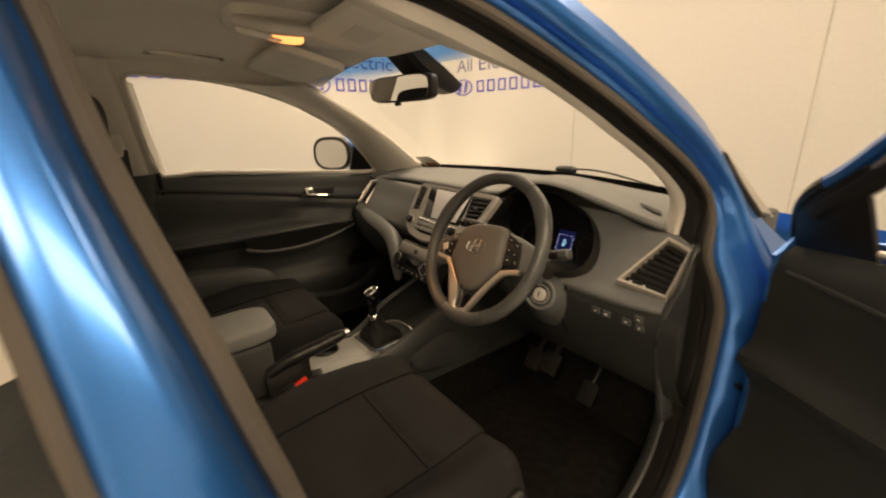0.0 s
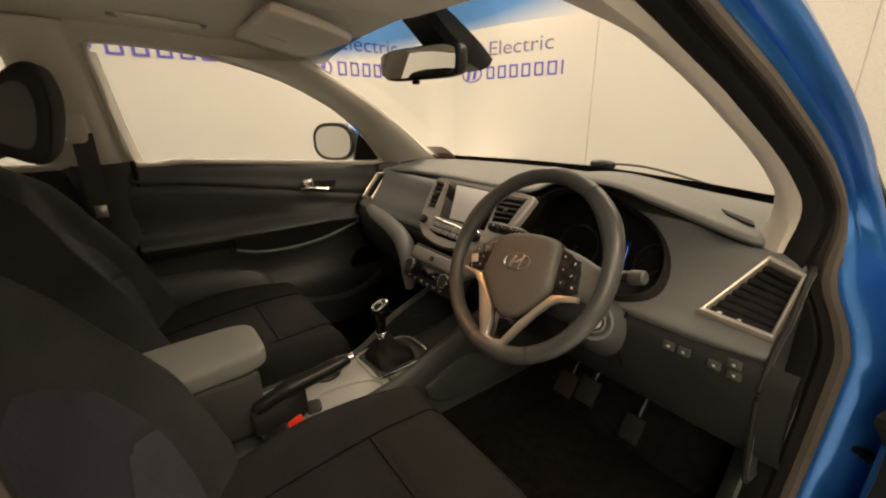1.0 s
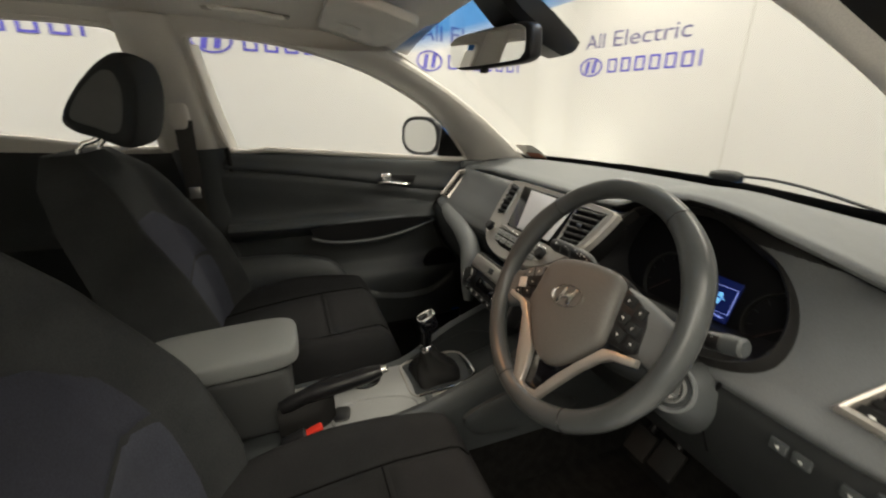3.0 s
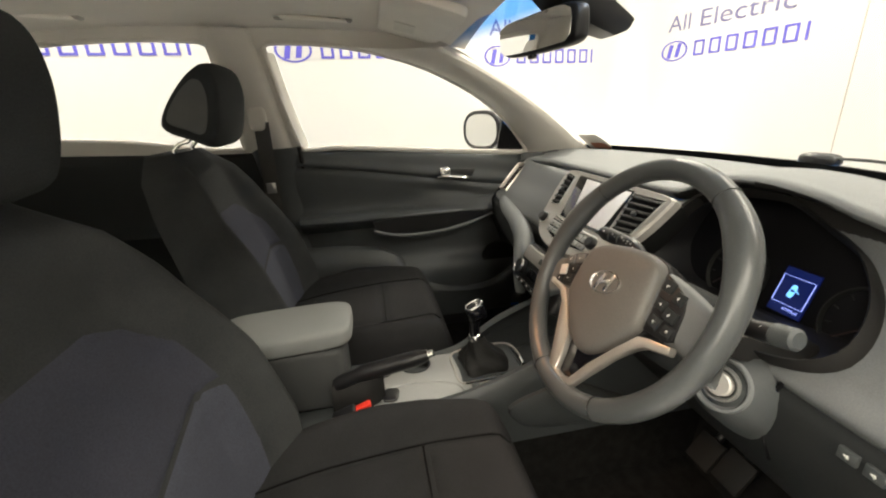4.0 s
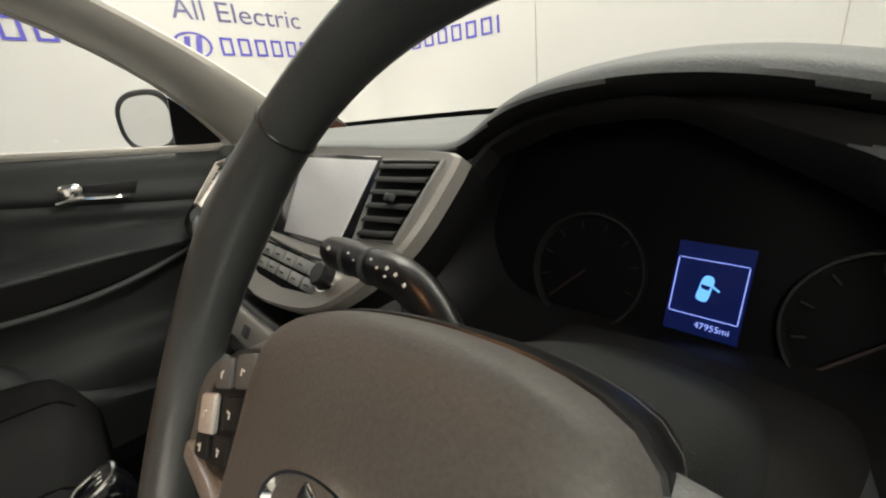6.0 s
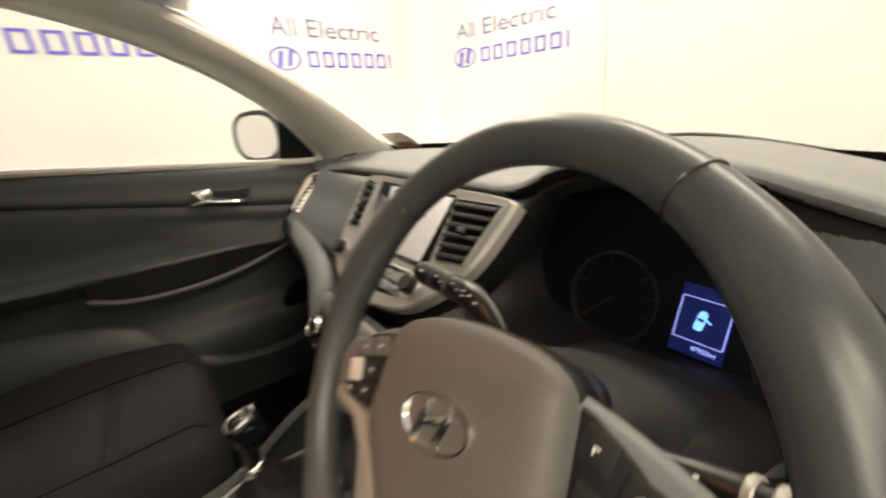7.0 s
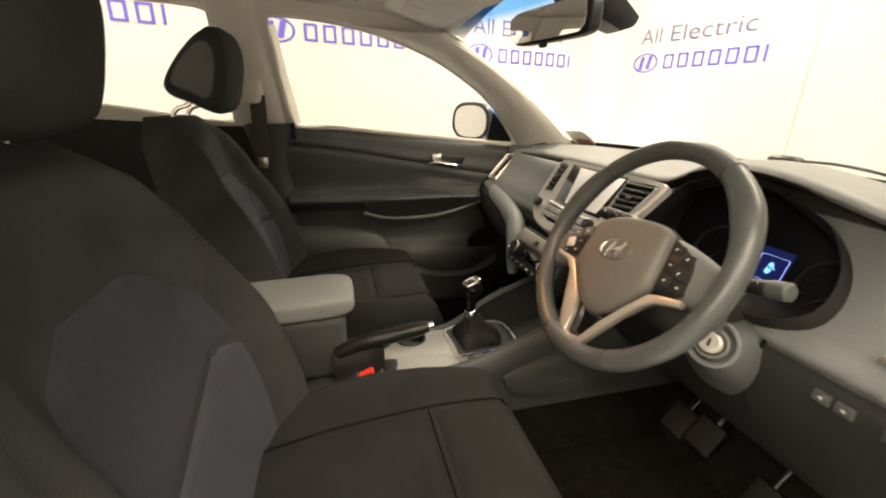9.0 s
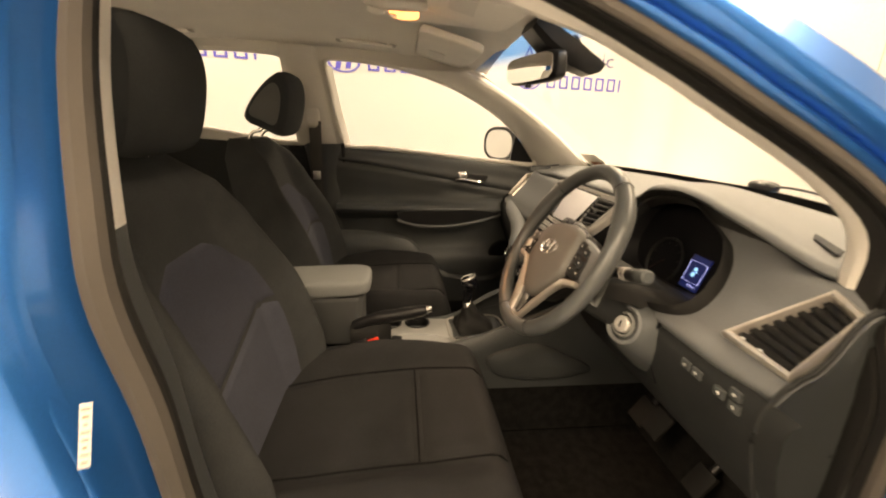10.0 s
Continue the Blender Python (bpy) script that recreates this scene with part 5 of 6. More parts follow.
part("console_top", thick(grid([[(x, y, con_z(y) + 0.006 * (1 - (abs(x + 0.013) / 0.102) ** 2) - 0.012 * max(0, (abs(x + 0.013) - 0.088) / 0.014) ** 2) for x in np.linspace(-0.115, 0.089, 90)] for y in np.linspace(-0.42, 0.03, 180)], keep=solid_top), 0.004), CONSOLE, con, "satin silver console surface")
for x, y, r in CUPS:
    part("cup_holder", grid([[(x + f * math.cos(k), y + f * math.sin(k), con_z(y) + h) for k in np.linspace(0, 2 * math.pi, 36, endpoint=False)] for f, h in ((r + 0.004, 0.006), (r + 0.002, 0.0085), (r - 0.001, 0.007), (r - 0.003, -0.01), (r - 0.005, -0.07), (0.002, -0.072))], True), BLACK, con, "round black cup recess")

part("storage_tray", grid([[(0.045 + (p[0] - 0.045) * f, -0.225 + (p[1] + 0.225) * f, con_z(p[1]) + h) for p in TRAY] for f, h in ((1.05, 0.004), (1.02, 0.0075), (0.98, 0.005), (0.90, -0.006), (0.75, -0.018), (0.5, -0.026), (0.05, -0.028))], True, True), CONSOLE, con, "dished silver storage tray")
part("tray_slot", pillow(pose(0.034, -0.302, 0.612, 0, 0, -12), 0.022, 0.018, 0.006, 0.5, 20), BLACK, con, "black handbrake slot")
for x in (0.052, 0.068):
    part("console_button", rbox(0.013, 0.018, 0.006, pose(x, -0.105, 0.615, 0, 8), 0.002), DASHDARK, con)
gear = part("gear_surround", rbox(0.135, 0.155, 0.010, pose(-0.03, -0.055, 0.613, 4), 0.005, 3), DASHDARK, con, "dark gear surround")
fp = cr([(0.065, -0.075, 0), (0.068, 0.05, 0), (0.045, 0.082, 0), (-0.045, 0.082, 0), (-0.068, 0.05, 0), (-0.065, -0.075, 0), (0, -0.085, 0)], 40, True)
part("gear_frame", tube([pose(-0.03, -0.055, 0.618, 4) @ Vector(p) for p in fp], 0.0030, 8, True), CASING, gear, "satin frame")
gt = []
for z, r, q in ((0.616, 0.060, 0.45), (0.628, 0.056, 0.5), (0.640, 0.047, 0.6), (0.652, 0.034, 0.7), (0.664, 0.028, 0.85), (0.68, 0.021, 1.0), (0.695, 0.016, 1.0)):
    gt.append([(-0.035 + r * math.copysign(abs(math.cos(k)) ** q, math.cos(k)) * (1 + 0.07 * math.sin(6 * k + z * 140)), -0.06 - (z - 0.618) * 0.25 + r * math.copysign(abs(math.sin(k)) ** q, math.sin(k)) * (1 + 0.07 * math.sin(5 * k + z * 110)), z) for k in np.linspace(0, 2 * math.pi, 48, endpoint=False)])
part("gaiter", grid(surf(gt, 24, 48, True), True), RUBBER, con, "black creased leather gear gaiter")
part("gear_strip", tube(cr([pose(-0.03, -0.055, 0.621, 4) @ Vector(p) for p in ((0.020, 0.084, 0), (0.050, 0.080, 0), (0.068, 0.050, 0), (0.072, -0.020, 0), (0.070, -0.070, 0))], 20), 0.0045, 8), CHROME, gear, "chrome edge strip")
part("gear_collar", rod((-0.035, -0.08, 0.686), (-0.035, -0.083, 0.700), 0.018, 0.016, 24, 0.002), CHROME, con)
part("gear_stem", rod((-0.035, -0.083, 0.698), (-0.033, -0.082, 0.752), 0.013, 0.015, 20), GLOSSBLACK, con)
kn = part("gear_knob", pillow(pose(-0.032, -0.080, 0.762, 20), 0.0185, 0.024, 0.022, 0.6), GLOSSBLACK, con, "black gear knob with a chrome rimmed top")
KM = pose(-0.032, -0.084, 0.781, 24)
part("knob_rim", tube([KM @ Vector((0.0155 * math.copysign(abs(math.cos(k)) ** 0.7, math.cos(k)), 0.0205 * math.copysign(abs(math.sin(k)) ** 0.7, math.sin(k)), 0)) for k in np.linspace(0, 2 * math.pi, 28, endpoint=False)], 0.0026, 6, True), CHROME, kn, "chrome ring")
part("knob_plate", rbox(0.026, 0.034, 0.003, KM, 0.001), BLACK, kn)
for x, y, a, b in ((0, 0, 0.018, 0.0016), (-0.007, 0, 0.0016, 0.018), (0, 0, 0.0016, 0.018), (0.007, 0, 0.0016, 0.018)):
    part("gear_line", rbox(a, b, 0.0008, KM @ pose(x, y, 0.0017), 0), WHITE, kn)
bk = part("handbrake", tube(cr([(0.026, -0.42, 0.657), (0.031, -0.37, 0.678), (0.041, -0.28, 0.699), (0.050, -0.212, 0.716)], 14), [0.016, 0.017, 0.0165, 0.016] + [0.0185] * 7 + [0.018, 0.016, 0.012], 12, up=(1, 0, 0)), BLACK, con, "black handbrake lever")
part("brake_fairing", grid(surf([[(0.030 + s * w, y, z) for s, z in ((-1, 0.606), (-0.8, 0.642), (0, 0.667 + 0.2 * (y + 0.40)), (0.8, 0.642), (1, 0.606))] for y, w in ((-0.43, 0.020), (-0.39, 0.026), (-0.34, 0.024), (-0.315, 0.010))], 14, 14)), RUBBER, con, "black handbrake gaiter")
part("brake_button", rod((0.0495, -0.214, 0.7155), (0.052, -0.200, 0.7200), 0.010, 0.009, 14, 0.001), CHROME, bk)
arm = part("armrest_box", rbox(0.160, 0.29, 0.16, pose(-0.058, -0.542, 0.666), 0.02, 3), BOXVINYL, con)
part("armrest_lid", pillow(pose(-0.058, -0.526, 0.763, 2), 0.085, 0.152, 0.026, 0.38, 36), ARMREST, con, "padded grey armrest lid")

# ---- mirror, visor, overhead console ----
mir = thing("interior_mirror", (0.0, 0.06, 1.37), "black rear-view mirror on a windscreen stalk", "rear-view mirror")
MM = look((-0.014, 0.048, 1.363), (0.19, -1.0, 1.315))
part("housing", pillow(MM @ pose(0, 0, 0.014), 0.128, 0.036, 0.020, 0.4, 32), BLACK, mir)
part("mirror_glass", slab([MM @ Vector(p) for p in cr([(-0.119, -0.018, -0.0085), (-0.116, 0.024, -0.0085), (0, 0.030, -0.0085), (0.116, 0.024, -0.0085), (0.119, -0.018, -0.0085), (0.108, -0.028, -0.0085), (-0.108, -0.028, -0.0085)], 32, True)], (MM.to_3x3() @ Vector((0, 0, -0.001)))), MIRROR, mir, "reflecting mirror glass")
part("stalk", tube(cr([(0.0, 0.075, 1.37), (0.0, 0.12, 1.40), (0.0, 0.16, 1.42)], 8), [0.018, 0.02, 0.022, 0.024, 0.026, 0.028, 0.03, 0.03], 12, up=(1, 0, 0)), BLACK, mir)
wd = []
for f, w, h in ((0.0, 0.062, 0.030), (0.25, 0.060, 0.045), (0.6, 0.050, 0.050), (0.9, 0.034, 0.040), (1.0, 0.026, 0.020)):
    o = Vector((0.030, 0.030 + 0.185 * f, 1.468 - 0.095 * f))
    dn = Vector((0, -0.45, -0.89))
    wd.append([o + Vector((w * a, 0, 0)) + dn * h * d for a, d in ((-1, 0), (-0.95, 0.7), (-0.7, 1), (0.7, 1), (0.95, 0.7), (1, 0))])
part("sensor_cover", grid(wd, True, True), BLACK, mir, "black sensor cover on the windscreen")
part("mirror_tab", rbox(0.016, 0.010, 0.014, MM @ pose(0.01, -0.040, 0.0), 0.003), BLACK, mir)
vis = thing("sun_visor", (-0.33, -0.12, 1.46), "beige cloth sun visor folded against the roof", "sun visor", "sun visors")
part("visor_panel", slab([pose(-0.33, -0.145, 1.436, -15) @ Vector(p) for p in cr([(-0.205, -0.06, 0), (-0.19, -0.086, 0), (-0.05, -0.092, 0), (0.19, -0.092, 0), (0.21, -0.07, 0), (0.21, 0.075, 0), (0.19, 0.092, 0), (-0.10, 0.092, 0), (-0.18, 0.075, 0), (-0.205, 0.03, 0)], 60, True)], (0, 0.005, 0.020), 0.006, 3), VISOR, vis)
part("visor_label", rbox(0.11, 0.055, 0.002, pose(-0.40, -0.165, 1.4405, -15, 0, -4), 0), PAPER, vis)
copy_thing(vis, Matrix.Translation((0.27, -0.12, 1.466)))
ohc = thing("overhead_console", (0, -0.24, 1.48), "beige overhead console with lit map lamps", "overhead console")
part("console_shell", pillow(pose(-0.005, -0.22, 1.497, -5), 0.085, 0.155, 0.030, 0.45, 32), VISOR, ohc)
lx = Vector((0.10, 0.047, -0.030)).normalized()
lz = Vector((0.10, -0.05, 1.0))
lz = (lz - lx * lz.dot(lx)).normalized()
LM = Matrix.Translation((0.066, -0.288, 1.459)) @ Matrix((lx, lz.cross(lx), lz)).transposed().to_4x4()
part("lamp_bezel", pillow(LM @ pose(-0.004, -0.012, 0.017), 0.078, 0.058, 0.014, 0.5, 28), PILLAR, ohc)
part("map_lamp", pillow(LM @ pose(-0.020, -0.046, -0.001), 0.050, 0.012, 0.008, 0.6, 24), VISOR, ohc, "unlit clear lamp lens")
part("map_lamp", pillow(LM @ pose(0, 0.004, -0.001), 0.056, 0.026, 0.013, 0.6, 24), LAMPGLOW, ohc, "glowing orange lamp lens")
part("lamp_switch", rbox(0.09, 0.014, 0.006, LM @ pose(-0.01, -0.028, -0.006), 0.002), VISOR, ohc)
part("case_lid", rbox(0.12, 0.09, 0.010, pose(-0.005, -0.145, 1.472, -8), 0.006, 3), VISOR, ohc)
for y, up in ((-0.405, 0.0), (-1.075, 0.016)):
    gh = thing("grab_handle", (-0.48, y, 1.49), "grey plastic roof grab handle folded against the roof", "grab handle", "roof grab handles")
    part("bar", tube(cr([(-0.492, y - 0.088, 1.492 + up), (-0.476, y - 0.078, 1.486 + up), (-0.468, y - 0.035, 1.481 + up), (-0.468, y + 0.035, 1.475 + up), (-0.476, y + 0.078, 1.472 + up), (-0.492, y + 0.088, 1.475 + up)], 24), 0.0085, 10, flat=0.75), TRIMGREY, gh, "pale grip bar")
    # Shadow behind the grip is put in as a black pad
    part("recess", pillow(pose(-0.490, y - 0.004, 1.487 + up, -5, 14), 0.018, 0.086, 0.010, 0.5, 20), BLACK, gh, "black pad for the shadow behind the grip")
    for d in (-0.090, 0.090):
        part("foot", pillow(pose(-0.492, y + d, 1.488 + up - 0.06 * d), 0.016, 0.016, 0.012, 0.6, 16), GRIPGREY, gh)

# ---- passenger door ----
def sill_z(y):
    return 1.062 - 0.09 * y


door = thing("passenger_door", (-0.8, -0.1, 0.4), "closed dark grey front door with a chrome inner handle", "car door", "car doors")
DP = ((-0.565, 0), (-0.4, 0), (-0.15, 0), (0.1, 0), (0.25, 0), (0.34, 0))


def crease(y):
    return float(np.interp(y, (-0.55, -0.284, 0.004, 0.25, 0.4), (1.055, 1.019, 0.964, 0.926, 0.90)))


part("upper_trim", grid(surf([[(-0.80, y, sill_z(y)), (-0.775, y, sill_z(y) + 0.004), (-0.758, y, sill_z(y) - 0.012), (-0.75, y, (sill_z(y) + crease(y)) / 2), (-0.742, y, crease(y) + 0.008), (-0.748, y, crease(y))] for y, _ in DP], 30, 18)), DASHDARK, door, "dark upper door trim")
part("mid_panel", grid(surf([[(-0.752, y, crease(y) + 0.002), (-0.742, y, crease(y) - 0.012), (-0.742, y, crease(y) - 0.05), (-0.735, y, 0.89 + 0.02 * math.sin(y * 3)), (-0.70, y, 0.865), (-0.685, y, 0.85), (-0.70, y, 0.83), (-0.74, y, 0.80)] for y, _ in DP], 30, 30)), DASHDARK, door, "dark door panel with armrest")
part("low_panel", grid(surf([[(-0.74, y, 0.81), (-0.742, y, 0.72), (-0.73, y, 0.66), (-0.71, y, 0.645), (-0.705, y, 0.50), (-0.73, y, 0.40)] for y, _ in DP], 30, 24)), DASHDARK, door)
part("handle_cup", slab([(-0.747, -0.015, 1.008), (-0.745, 0.115, 1.000), (-0.743, 0.095, 0.960), (-0.745, -0.01, 0.972)], (0.003, 0, 0), 0.001), BLACK, door, "dark handle recess")
part("inner_handle", tube(cr([(-0.735, -0.035, 0.978), (-0.722, -0.01, 0.982), (-0.718, 0.04, 0.976), (-0.722, 0.075, 0.972), (-0.735, 0.085, 0.972)], 14), 0.0080, 8, flat=0.8), CHROME, door, "chrome door handle")
part("lock_knob", pillow(pose(-0.730, -0.008, 0.998), 0.011, 0.022, 0.019, 0.7, 16), CHROME, door)
# Pull recess is a flat black slab; its shade is in the colour
part("pull_recess", slab([(-0.689, v[0], v[1]) for v in cr([(-0.30, 0.835, 0), (-0.27, 0.795, 0), (-0.12, 0.785, 0), (0.05, 0.805, 0), (0.16, 0.835, 0), (0.0, 0.850, 0)], 36, True)], (0.004, 0, 0)), BLACK, door, "flat black slab for the shade in the pull recess")
# Lip tubes paler than the panel, with the lip's highlight painted in
part("pull_lip", tube(cr([(-0.688, -0.30, 0.800), (-0.682, -0.25, 0.785), (-0.680, -0.12, 0.775), (-0.684, 0.05, 0.795), (-0.692, 0.17, 0.830)], 24), 0.007, 8), DASHFACE, door, "armrest lip in a paler grey for its highlight")
part("pull_lip", tube(cr([(-0.705, -0.55, 0.835), (-0.695, -0.30, 0.845), (-0.690, 0.0, 0.852), (-0.70, 0.14, 0.850)], 24), 0.006, 8), DASHFACE, door)
part("map_pocket", grid(surf([[(-0.735, y, z), (-0.695, y, z + 0.006), (-0.680, y, z - 0.01), (-0.685, y, 0.50), (-0.70, y, 0.40)] for y, z in ((-0.55, 0.745), (-0.42, 0.740), (-0.22, 0.685), (-0.16, 0.60), (-0.02, 0.53), (0.15, 0.53), (0.25, 0.60))], 30, 16)), DASHDARK, door, "door pocket")
part("speaker_grille", rod((-0.712, 0.20, 0.63), (-0.700, 0.20, 0.63), 0.075, 0.070, 32), BLACK, door)

# outside mirror of the passenger door
om = thing("door_mirror", (-0.98, 0.2, 1.1), "blue door mirror with a black triangle mount", "door mirror", "door mirrors")
OM = look((-0.975, 0.205, 1.130), (-0.30, -1.1, 1.16)) @ Matrix.Scale(0.9, 4)
part("mirror_housing", pillow(OM @ pose(0, 0, 0.060), 0.120, 0.088, 0.055, 0.6, 32), BLUE, om)
rimp = [(math.copysign(abs(math.cos(k)) ** 0.75, math.cos(k)), math.copysign(abs(math.sin(k)) ** 0.75, math.sin(k))) for k in np.linspace(0, 2 * math.pi, 48, endpoint=False)]
part("mirror_rim", grid([[OM @ Vector((a * (0.128 + d), b * (0.092 + d), h)) for a, b in rimp] for d, h in ((0.0, 0.03), (0.0, 0.0), (-0.006, -0.006), (-0.016, -0.004), (-0.018, 0.004))], True), BLACK, om, "black mirror edge")
part("mirror_glass", slab([OM @ Vector((a * 0.113, b * 0.077, 0.0)) for a, b in rimp], OM.to_3x3() @ Vector((0, 0, -0.001))), MIRROR, om, "mirror glass")
part("mirror_arm", rod((-0.80, 0.33, 1.06), (-0.95, 0.30, 1.09), 0.03, 0.025), BLACK, om)
part("mirror_triangle", slab([(-0.79, 0.36, 1.05), (-0.795, 0.22, 1.06), (-0.745, 0.225, 1.175)], (-0.01, 0, 0)), BLACK, om)

# ---- driver door, open ----
HINGE = Vector((0.88, 0.40, 0))
OA = 62.0
DM = Matrix.Translation(HINGE) @ pose(0, 0, 0, 0, 0, OA)
od = thing("driver_door", (1.2, 0.2, 0.4), "open blue front door with dark inner trim", "car door", "car doors")


def dp(x, y, z):
    """Door frame of reference: y runs back along the closed door, x outward."""
    return DM @ Vector((x, -y, z))


part("inner_panel", grid(surf([[dp(-0.10, y, 1.05 + 0.09 * y), dp(-0.13, y, 1.03 + 0.08 * y), dp(-0.14, y, 0.95), dp(-0.15, y, 0.87), dp(-0.17, y, 0.85), dp(-0.14, y, 0.80), dp(-0.14, y, 0.68), dp(-0.17, y, 0.63), dp(-0.15, y, 0.42)] for y in (0.03, 0.2, 0.5, 0.8, 0.98)], 20, 40)), KNEE, od, "dark inner door panel")
part("outer_skin", thick(grid(surf([[dp(-0.06, y, 1.07 + 0.09 * y), dp(0.0, y, 0.95), dp(0.02, y, 0.75), dp(-0.02, y, 0.40)] for y in (0.0, 0.3, 0.7, 1.0)], 12, 16)), 0.003), BLUE, od)
part("front_edge", slab([dp(-0.14, 0.03, 0.42), dp(-0.14, 0.03, 1.04), dp(-0.06, 0.0, 1.07), dp(0.0, 0.0, 0.95), dp(0.02, 0.0, 0.75), dp(-0.02, 0.0, 0.42)], dp(0, 0.006, 0) - dp(0, 0, 0)), BLUE, od)
def dz(y, z, d=0.0):
    return dp(-0.08 - 0.55 * (z - 1.08) + d, y, z)


DF = [(-0.005, 1.03), (0.008, 1.08), (0.033, 1.132), (0.070, 1.164), (0.112, 1.193), (0.165, 1.235), (0.24, 1.295), (0.34, 1.362), (0.45, 1.41), (0.63, 1.44), (0.86, 1.452), (0.945, 1.43), (0.955, 1.30), (0.95, 1.12)]
df = cr([(y, z, 0) for y, z in DF], 70)
part("outer_frame", tube([dz(y, z, 0.010) for y, z, _ in df[8:]], 0.013, 8), BLUE, od, "blue window frame")
part("outer_frame", tube([dz(y, z, 0.006) for y, z, _ in df[:9]], 0.013, 8), BLACK, od, "black foot of the window frame")
part("frame", tube([dz(y + 0.022, z - 0.020, -0.004) for y, z, _ in df[6:]], 0.018, 8), BLACK, od, "black window frame")
part("mirror_sail", slab([dz(y, z, -0.006) for y, z in ((0.006, 1.025), (0.030, 1.112), (0.072, 1.150), (0.150, 1.205), (0.140, 1.045))], dp(-0.012, 0, 0) - dp(0, 0, 0), 0.004), BLACK, od, "black mirror sail panel")
part("handle_bezel", tube([dz(y, z, -0.03) for y, z in ((0.150, 1.046), (0.158, 1.078), (0.270, 1.084), (0.272, 1.050))], 0.006, 8, True), SILVER, od, "silver handle surround")
part("glass", fill2d(loop(WIN_F), [], lambda y, z: 0), CLEAR, od).visible_shadow = False
gl = [o for o in od.children if o.name.startswith("glass")][0]
for v in gl.data.vertices:
    v.co = dp(-0.08 - 0.55 * (v.co.z - 1.08), 0.40 - v.co.y, v.co.z)
part("panel_crease", tube(cr([dp(-0.138, 0.060, 1.017), dp(-0.142, 0.160, 1.012), dp(-0.150, 0.40, 0.985), dp(-0.150, 0.95, 0.97)], 24), 0.005, 8), KNEE, od)
part("check_strap", rbox(0.02, 0.10, 0.012, DM @ pose(-0.10, 0.03, 0.74), 0.003), BLACK, od)

# ---- dash ends, switches and small marks ----
for sg in (-1, 1):
    cap = cr([(0.290, 1.020, 0), (0.40, 0.98, 0), (0.42, 0.75, 0), (0.36, 0.62, 0), (0.25, 0.62, 0), (0.208, 0.72, 0), (0.180, 0.80, 0), (0.170, 0.850, 0), (0.178, 0.887, 0), (0.206, 0.922, 0), (0.235, 0.940, 0)], 60, True)
    part("end_cap", grid([[(sg * x, 0.30 + (v[0] - 0.30) * f, 0.80 + (v[1] - 0.80) * f) for v in cap] for f, x in ((1.0, 0.706), (1.0, 0.711), (0.975, 0.716), (0.94, 0.715), (0.92, 0.712), (0.5, 0.709), (0.02, 0.709))], True), DASHDARK, dash, "dark dashboard end cover")
    part("cap_edge", tube([(sg * 0.711, 0.30 + (v[0] - 0.30) * 1.0, 0.80 + (v[1] - 0.80) * 1.0) for v in cap], 0.0042, 8, True), KNEE, dash, "raised edge of the end cover")
    def padz(x, y):
        q = cr(dash_top(x), 110)[:60]
        return float(np.interp(y, q[::-1, 1], q[::-1, 2]))

    GQ = ((0.544, 0.366), (0.572, 0.364), (0.600, 0.356), (0.612, 0.333), (0.590, 0.338), (0.560, 0.346))
    gr = part("speaker_grille", slab([(sg * x, y, padz(x, y) - 0.002) for x, y in GQ], (0, 0, 0.0035), 0.001), BLACK, dash, "small black dash top grille")
    for i in range(4):
        f = (i + 0.5) / 4
        a, b = (GQ[0][0] + (GQ[5][0] - GQ[0][0]) * f, GQ[0][1] + (GQ[5][1] - GQ[0][1]) * f), (GQ[2][0] + (GQ[3][0] - GQ[2][0]) * f, GQ[2][1] + (GQ[3][1] - GQ[2][1]) * f)
        part("grille_bar", tube([(sg * a[0], a[1], padz(*a) + 0.002), (sg * b[0], b[1], padz(*b) + 0.002)], 0.0012, 5), DASHTOP, gr)
SWITCHES = ((0.576, 0.865), (0.601, 0.865), (0.648, 0.865), (0.674, 0.880), (0.677, 0.862))
sw = thing("switch_panel", (0.58, 0.17, 0.86), "row of dark dashboard switches with white symbols", "switch panel")
for x, z in SWITCHES:
    part("switch", rbox(0.020, 0.006, 0.015, pose(x, 0.1685, z), 0.002), DASHDARK, sw)
    part("switch_mark", joined(rbox(0.005, 0.0012, 0.0014, pose(x, 0.165, z, 0, 20), 0), rbox(0.0014, 0.0012, 0.0042, pose(x + 0.001, 0.165, z), 0)), WHITE, sw)
for sg in (1,):
    for f in (0.16, 0.42):
        q = Vector(DV[0]).lerp(Vector(DV[3]), f) + Vector((0.014, 0.004, 0.012))
        part("vent_mark", rbox(0.006, 0.003, 0.003, Matrix.Translation(q), 0.001), WHITE, dash)
st = thing("windscreen_sticker", (-0.62, 0.55, 1.1), "red and white paper sticker in the windscreen corner", "sticker")
part("sheet", grid([[Vector(shield(s, x)) + Vector((0.004, -0.006, 0)) for x in np.linspace(-0.955, -0.845 + 0.03 * math.sin(20 * s), 10)] for s in np.linspace(0.035, 0.150, 8)]), PAPER, st)
part("print", grid([[Vector(shield(s, x)) + Vector((0.004, -0.0075, 0)) for x in np.linspace(-0.925, -0.825 - 0.5 * max(0, s - 0.05), 10)] for s in np.linspace(0.035, 0.080, 8)]), REDPAPER, st, "red printed half")
wp_ = thing("windscreen_wiper", (0.1, 0.76, 1.07), "black windscreen wiper lying along the screen foot", "wiper")
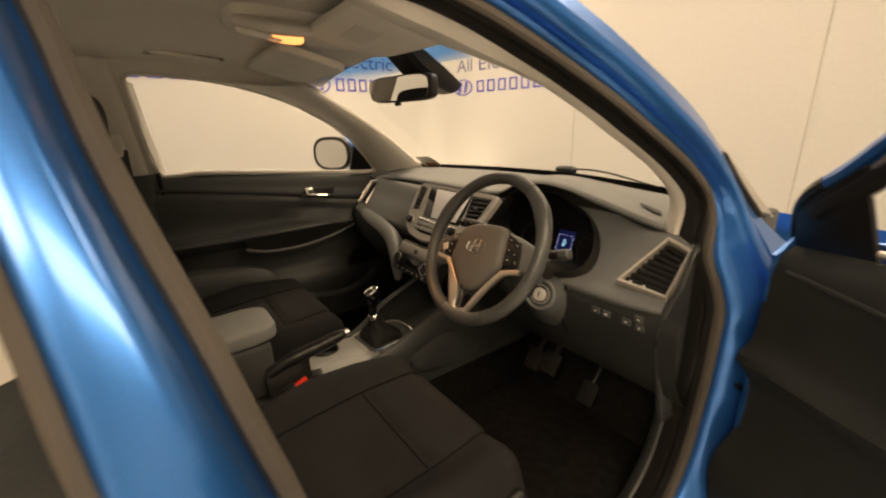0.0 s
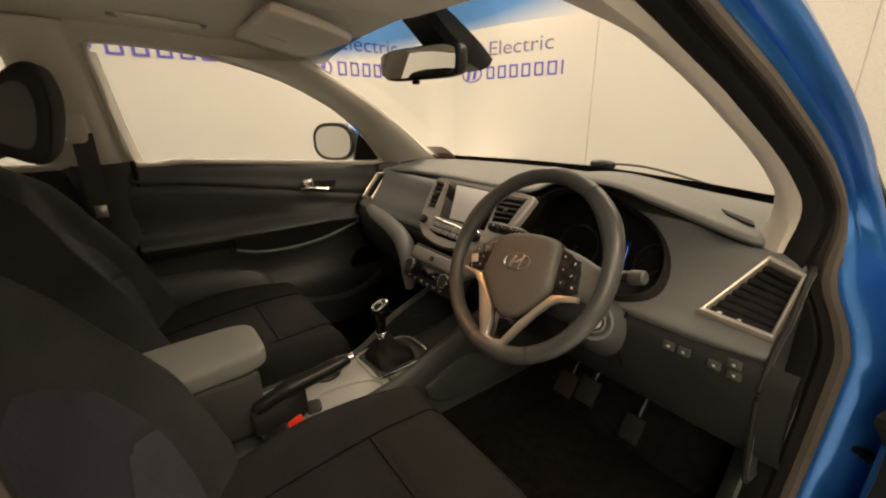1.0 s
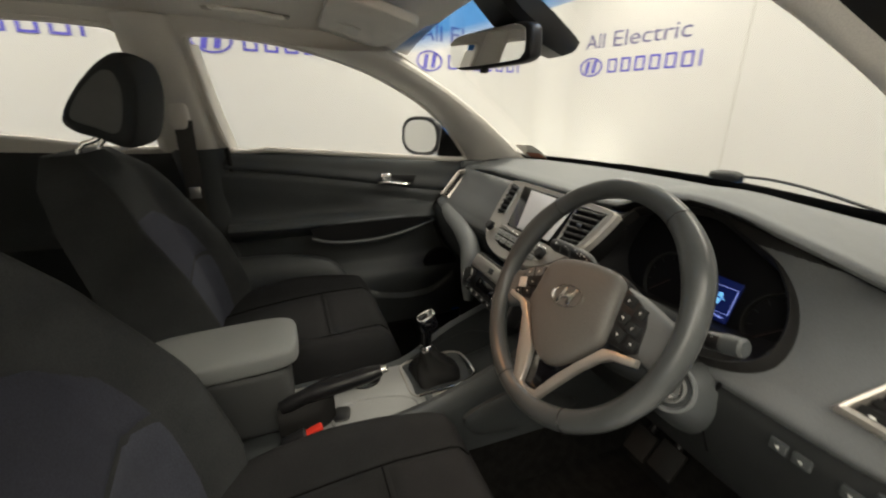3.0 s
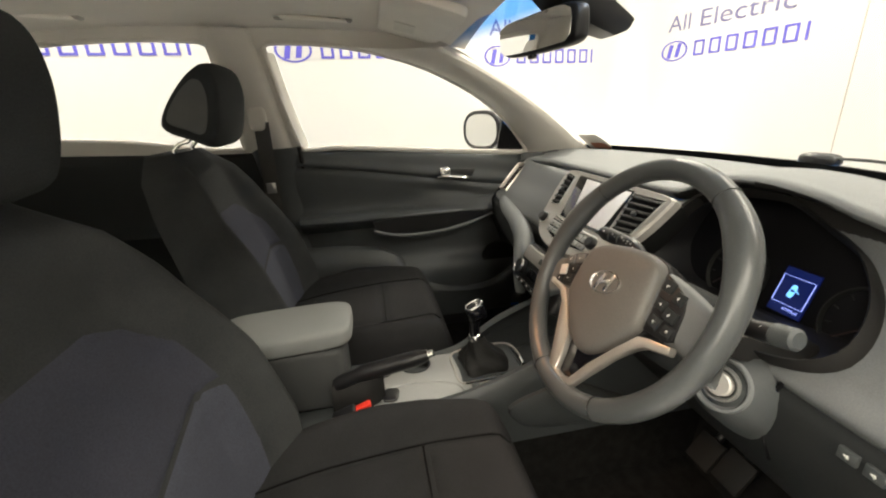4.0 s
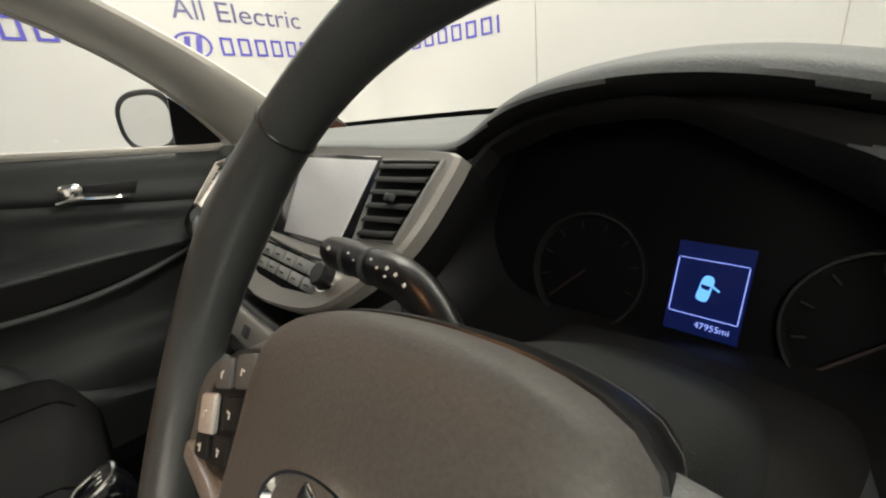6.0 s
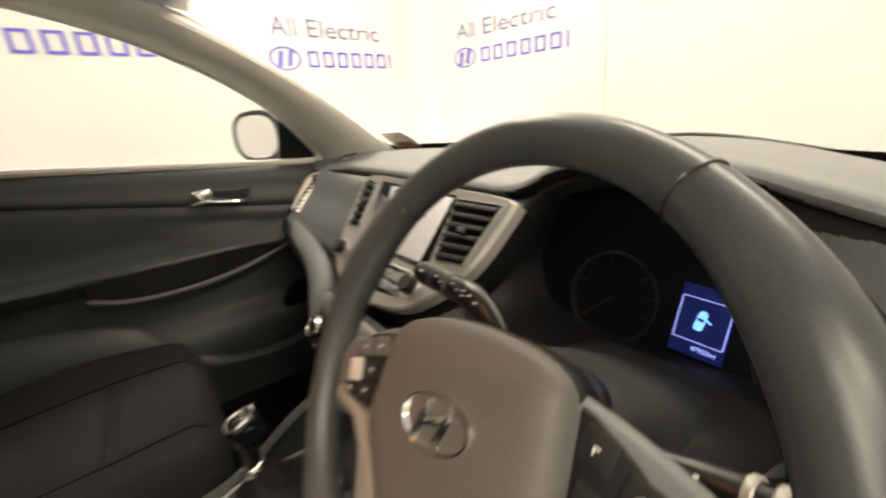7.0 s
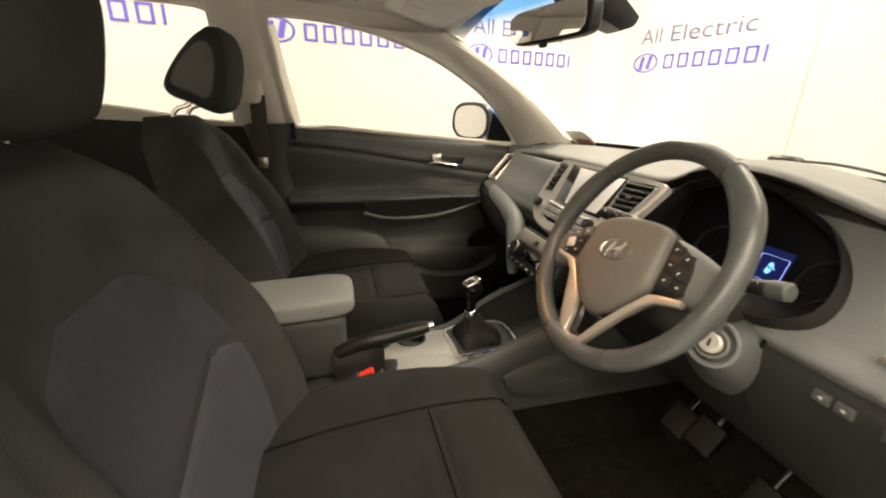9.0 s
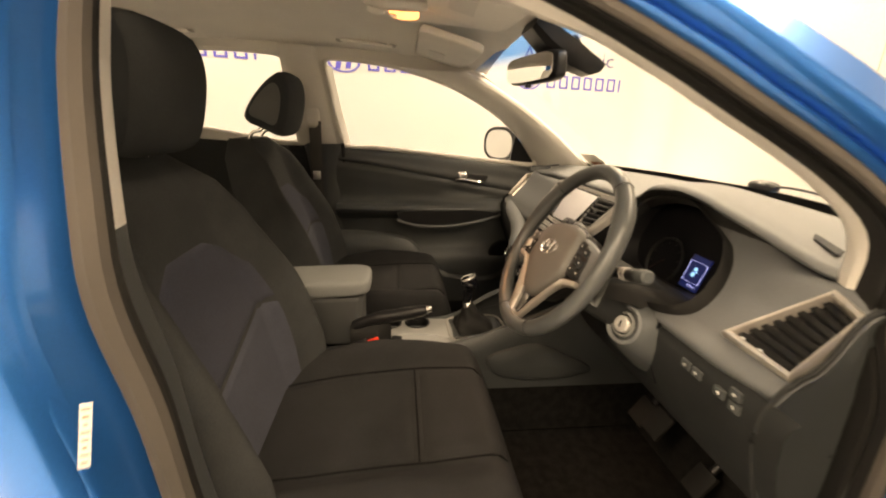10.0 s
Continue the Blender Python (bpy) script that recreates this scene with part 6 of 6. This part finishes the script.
part("arm", tube(cr([(0.02, 0.745, 1.078), (0.12, 0.745, 1.085), (0.45, 0.70, 1.052)], 12), 0.0035, 8), BLACK, wp_)
part("blade", tube(cr([(-0.35, 0.745, 1.060), (0.05, 0.765, 1.062), (0.55, 0.68, 1.050)], 16), 0.004, 6), RUBBER, wp_)
part("pivot_cap", pillow(pose(0.035, 0.745, 1.077), 0.044, 0.024, 0.016, 0.7, 20), BLACK, wp_)
lb = thing("pillar_label", (0.84, -0.52, 1.0), "white printed label on the blue door pillar", "label")
LBM = look((0.8425, -0.514, 1.003), (1.10, -0.36, 1.02)) @ pose(0, 0, 0, 0, 0, 11)
part("sheet", rbox(0.0070, 0.050, 0.001, LBM, 0), PAPER, lb)
for i in range(8):
    part("print_bar", rbox(0.0052 - 0.0012 * (i % 3), 0.0016, 0.0006, LBM @ pose(0, 0.021 - i * 0.006, -0.0008), 0), REDPAPER if i % 4 == 1 else SEAMGREY, lb)

# ---- belts, pedals, small things ----
for sg, inx in ((-1, 0.0), (1, 0.075)):
    b = thing("seat_belt", (sg * 0.68, -0.62, 0.5), "dark seat belt hanging from the door pillar", "seat belt", "seat belts")
    if sg < 0:
        part("anchor_cover", pillow(pose(sg * (0.655 - inx), -0.635, 1.235), 0.016, 0.028, 0.05, 0.6), PILLAR, b)
    part("webbing", tube(cr([(sg * (0.645 - inx), -0.625 - inx * 0.4, 1.215 - inx), (sg * (0.655 - inx), -0.63 - inx * 0.4, 1.0), (sg * (0.67 - inx), -0.64, 0.5)], 12), 0.024, 8, flat=0.08, up=(1, 0, 0)), BELT, b)
    if sg < 0:
        part("tongue", rbox(0.006, 0.03, 0.035, pose(sg * (0.65 - inx), -0.63, 1.0), 0.002), STEEL, b, "steel belt tongue")
bu = thing("belt_buckle", (0.108, -0.37, 0.5), "black belt buckle with a red release button", "belt buckle", "belt buckles")
part("buckle_body", rbox(0.030, 0.052, 0.11, pose(0.112, -0.385, 0.60, 20), 0.006, 3), BLACK, bu)
part("release_button", rbox(0.018, 0.042, 0.012, pose(0.110, -0.366, 0.652, 20), 0.003), RED, bu, "red release button")
copy_thing(bu, Matrix.Translation((-0.150, -0.52, 0.455)))
for x, y, z, w in ((0.326, 0.345, 0.53, 0.06), (0.436, 0.39, 0.46, 0.055), (0.245, 0.36, 0.50, 0.06)):
    pd = thing("pedal", (x, y, z), "black rubber foot pedal", "pedal", "foot pedals")
    part("pad", rbox(w, 0.012, 0.07, pose(x, y, z, -35), 0.004), RUBBER, pd)
    part("lever", rod((x, y + 0.01, z), (x, y + 0.1, z + 0.12), 0.008), BLACK, pd)
ig = thing("ignition_lock", (0.45, 0.13, 0.87), "round ignition lock with a metal key slot", "ignition lock")
IM = look((0.45, 0.128, 0.872), (0.62, -0.5, 1.10))
part("housing", rod(IM @ Vector((0, 0, 0.10)), IM @ Vector((0, 0, 0.004)), 0.080, 0.050, 40, 0.012), DASHDARK, ig, "dark rounded lock housing")
part("surround", ring(IM @ pose(0, 0, 0.004, 180), 0.038, 0.008, 0.005), DASHTOP, ig)
part("inner_ring", ring(IM @ pose(0, 0, 0.004, 180), 0.024, 0.005, 0.006), CONSOLE, ig)
part("barrel", rod(IM @ Vector((0, 0, 0.03)), IM @ Vector((0, 0, -0.006)), 0.017, 0.016, 24, 0.002), LOCKMETAL, ig)
part("slot", rbox(0.003, 0.012, 0.002, IM @ pose(0, 0, -0.0065), 0), BLACK, ig)
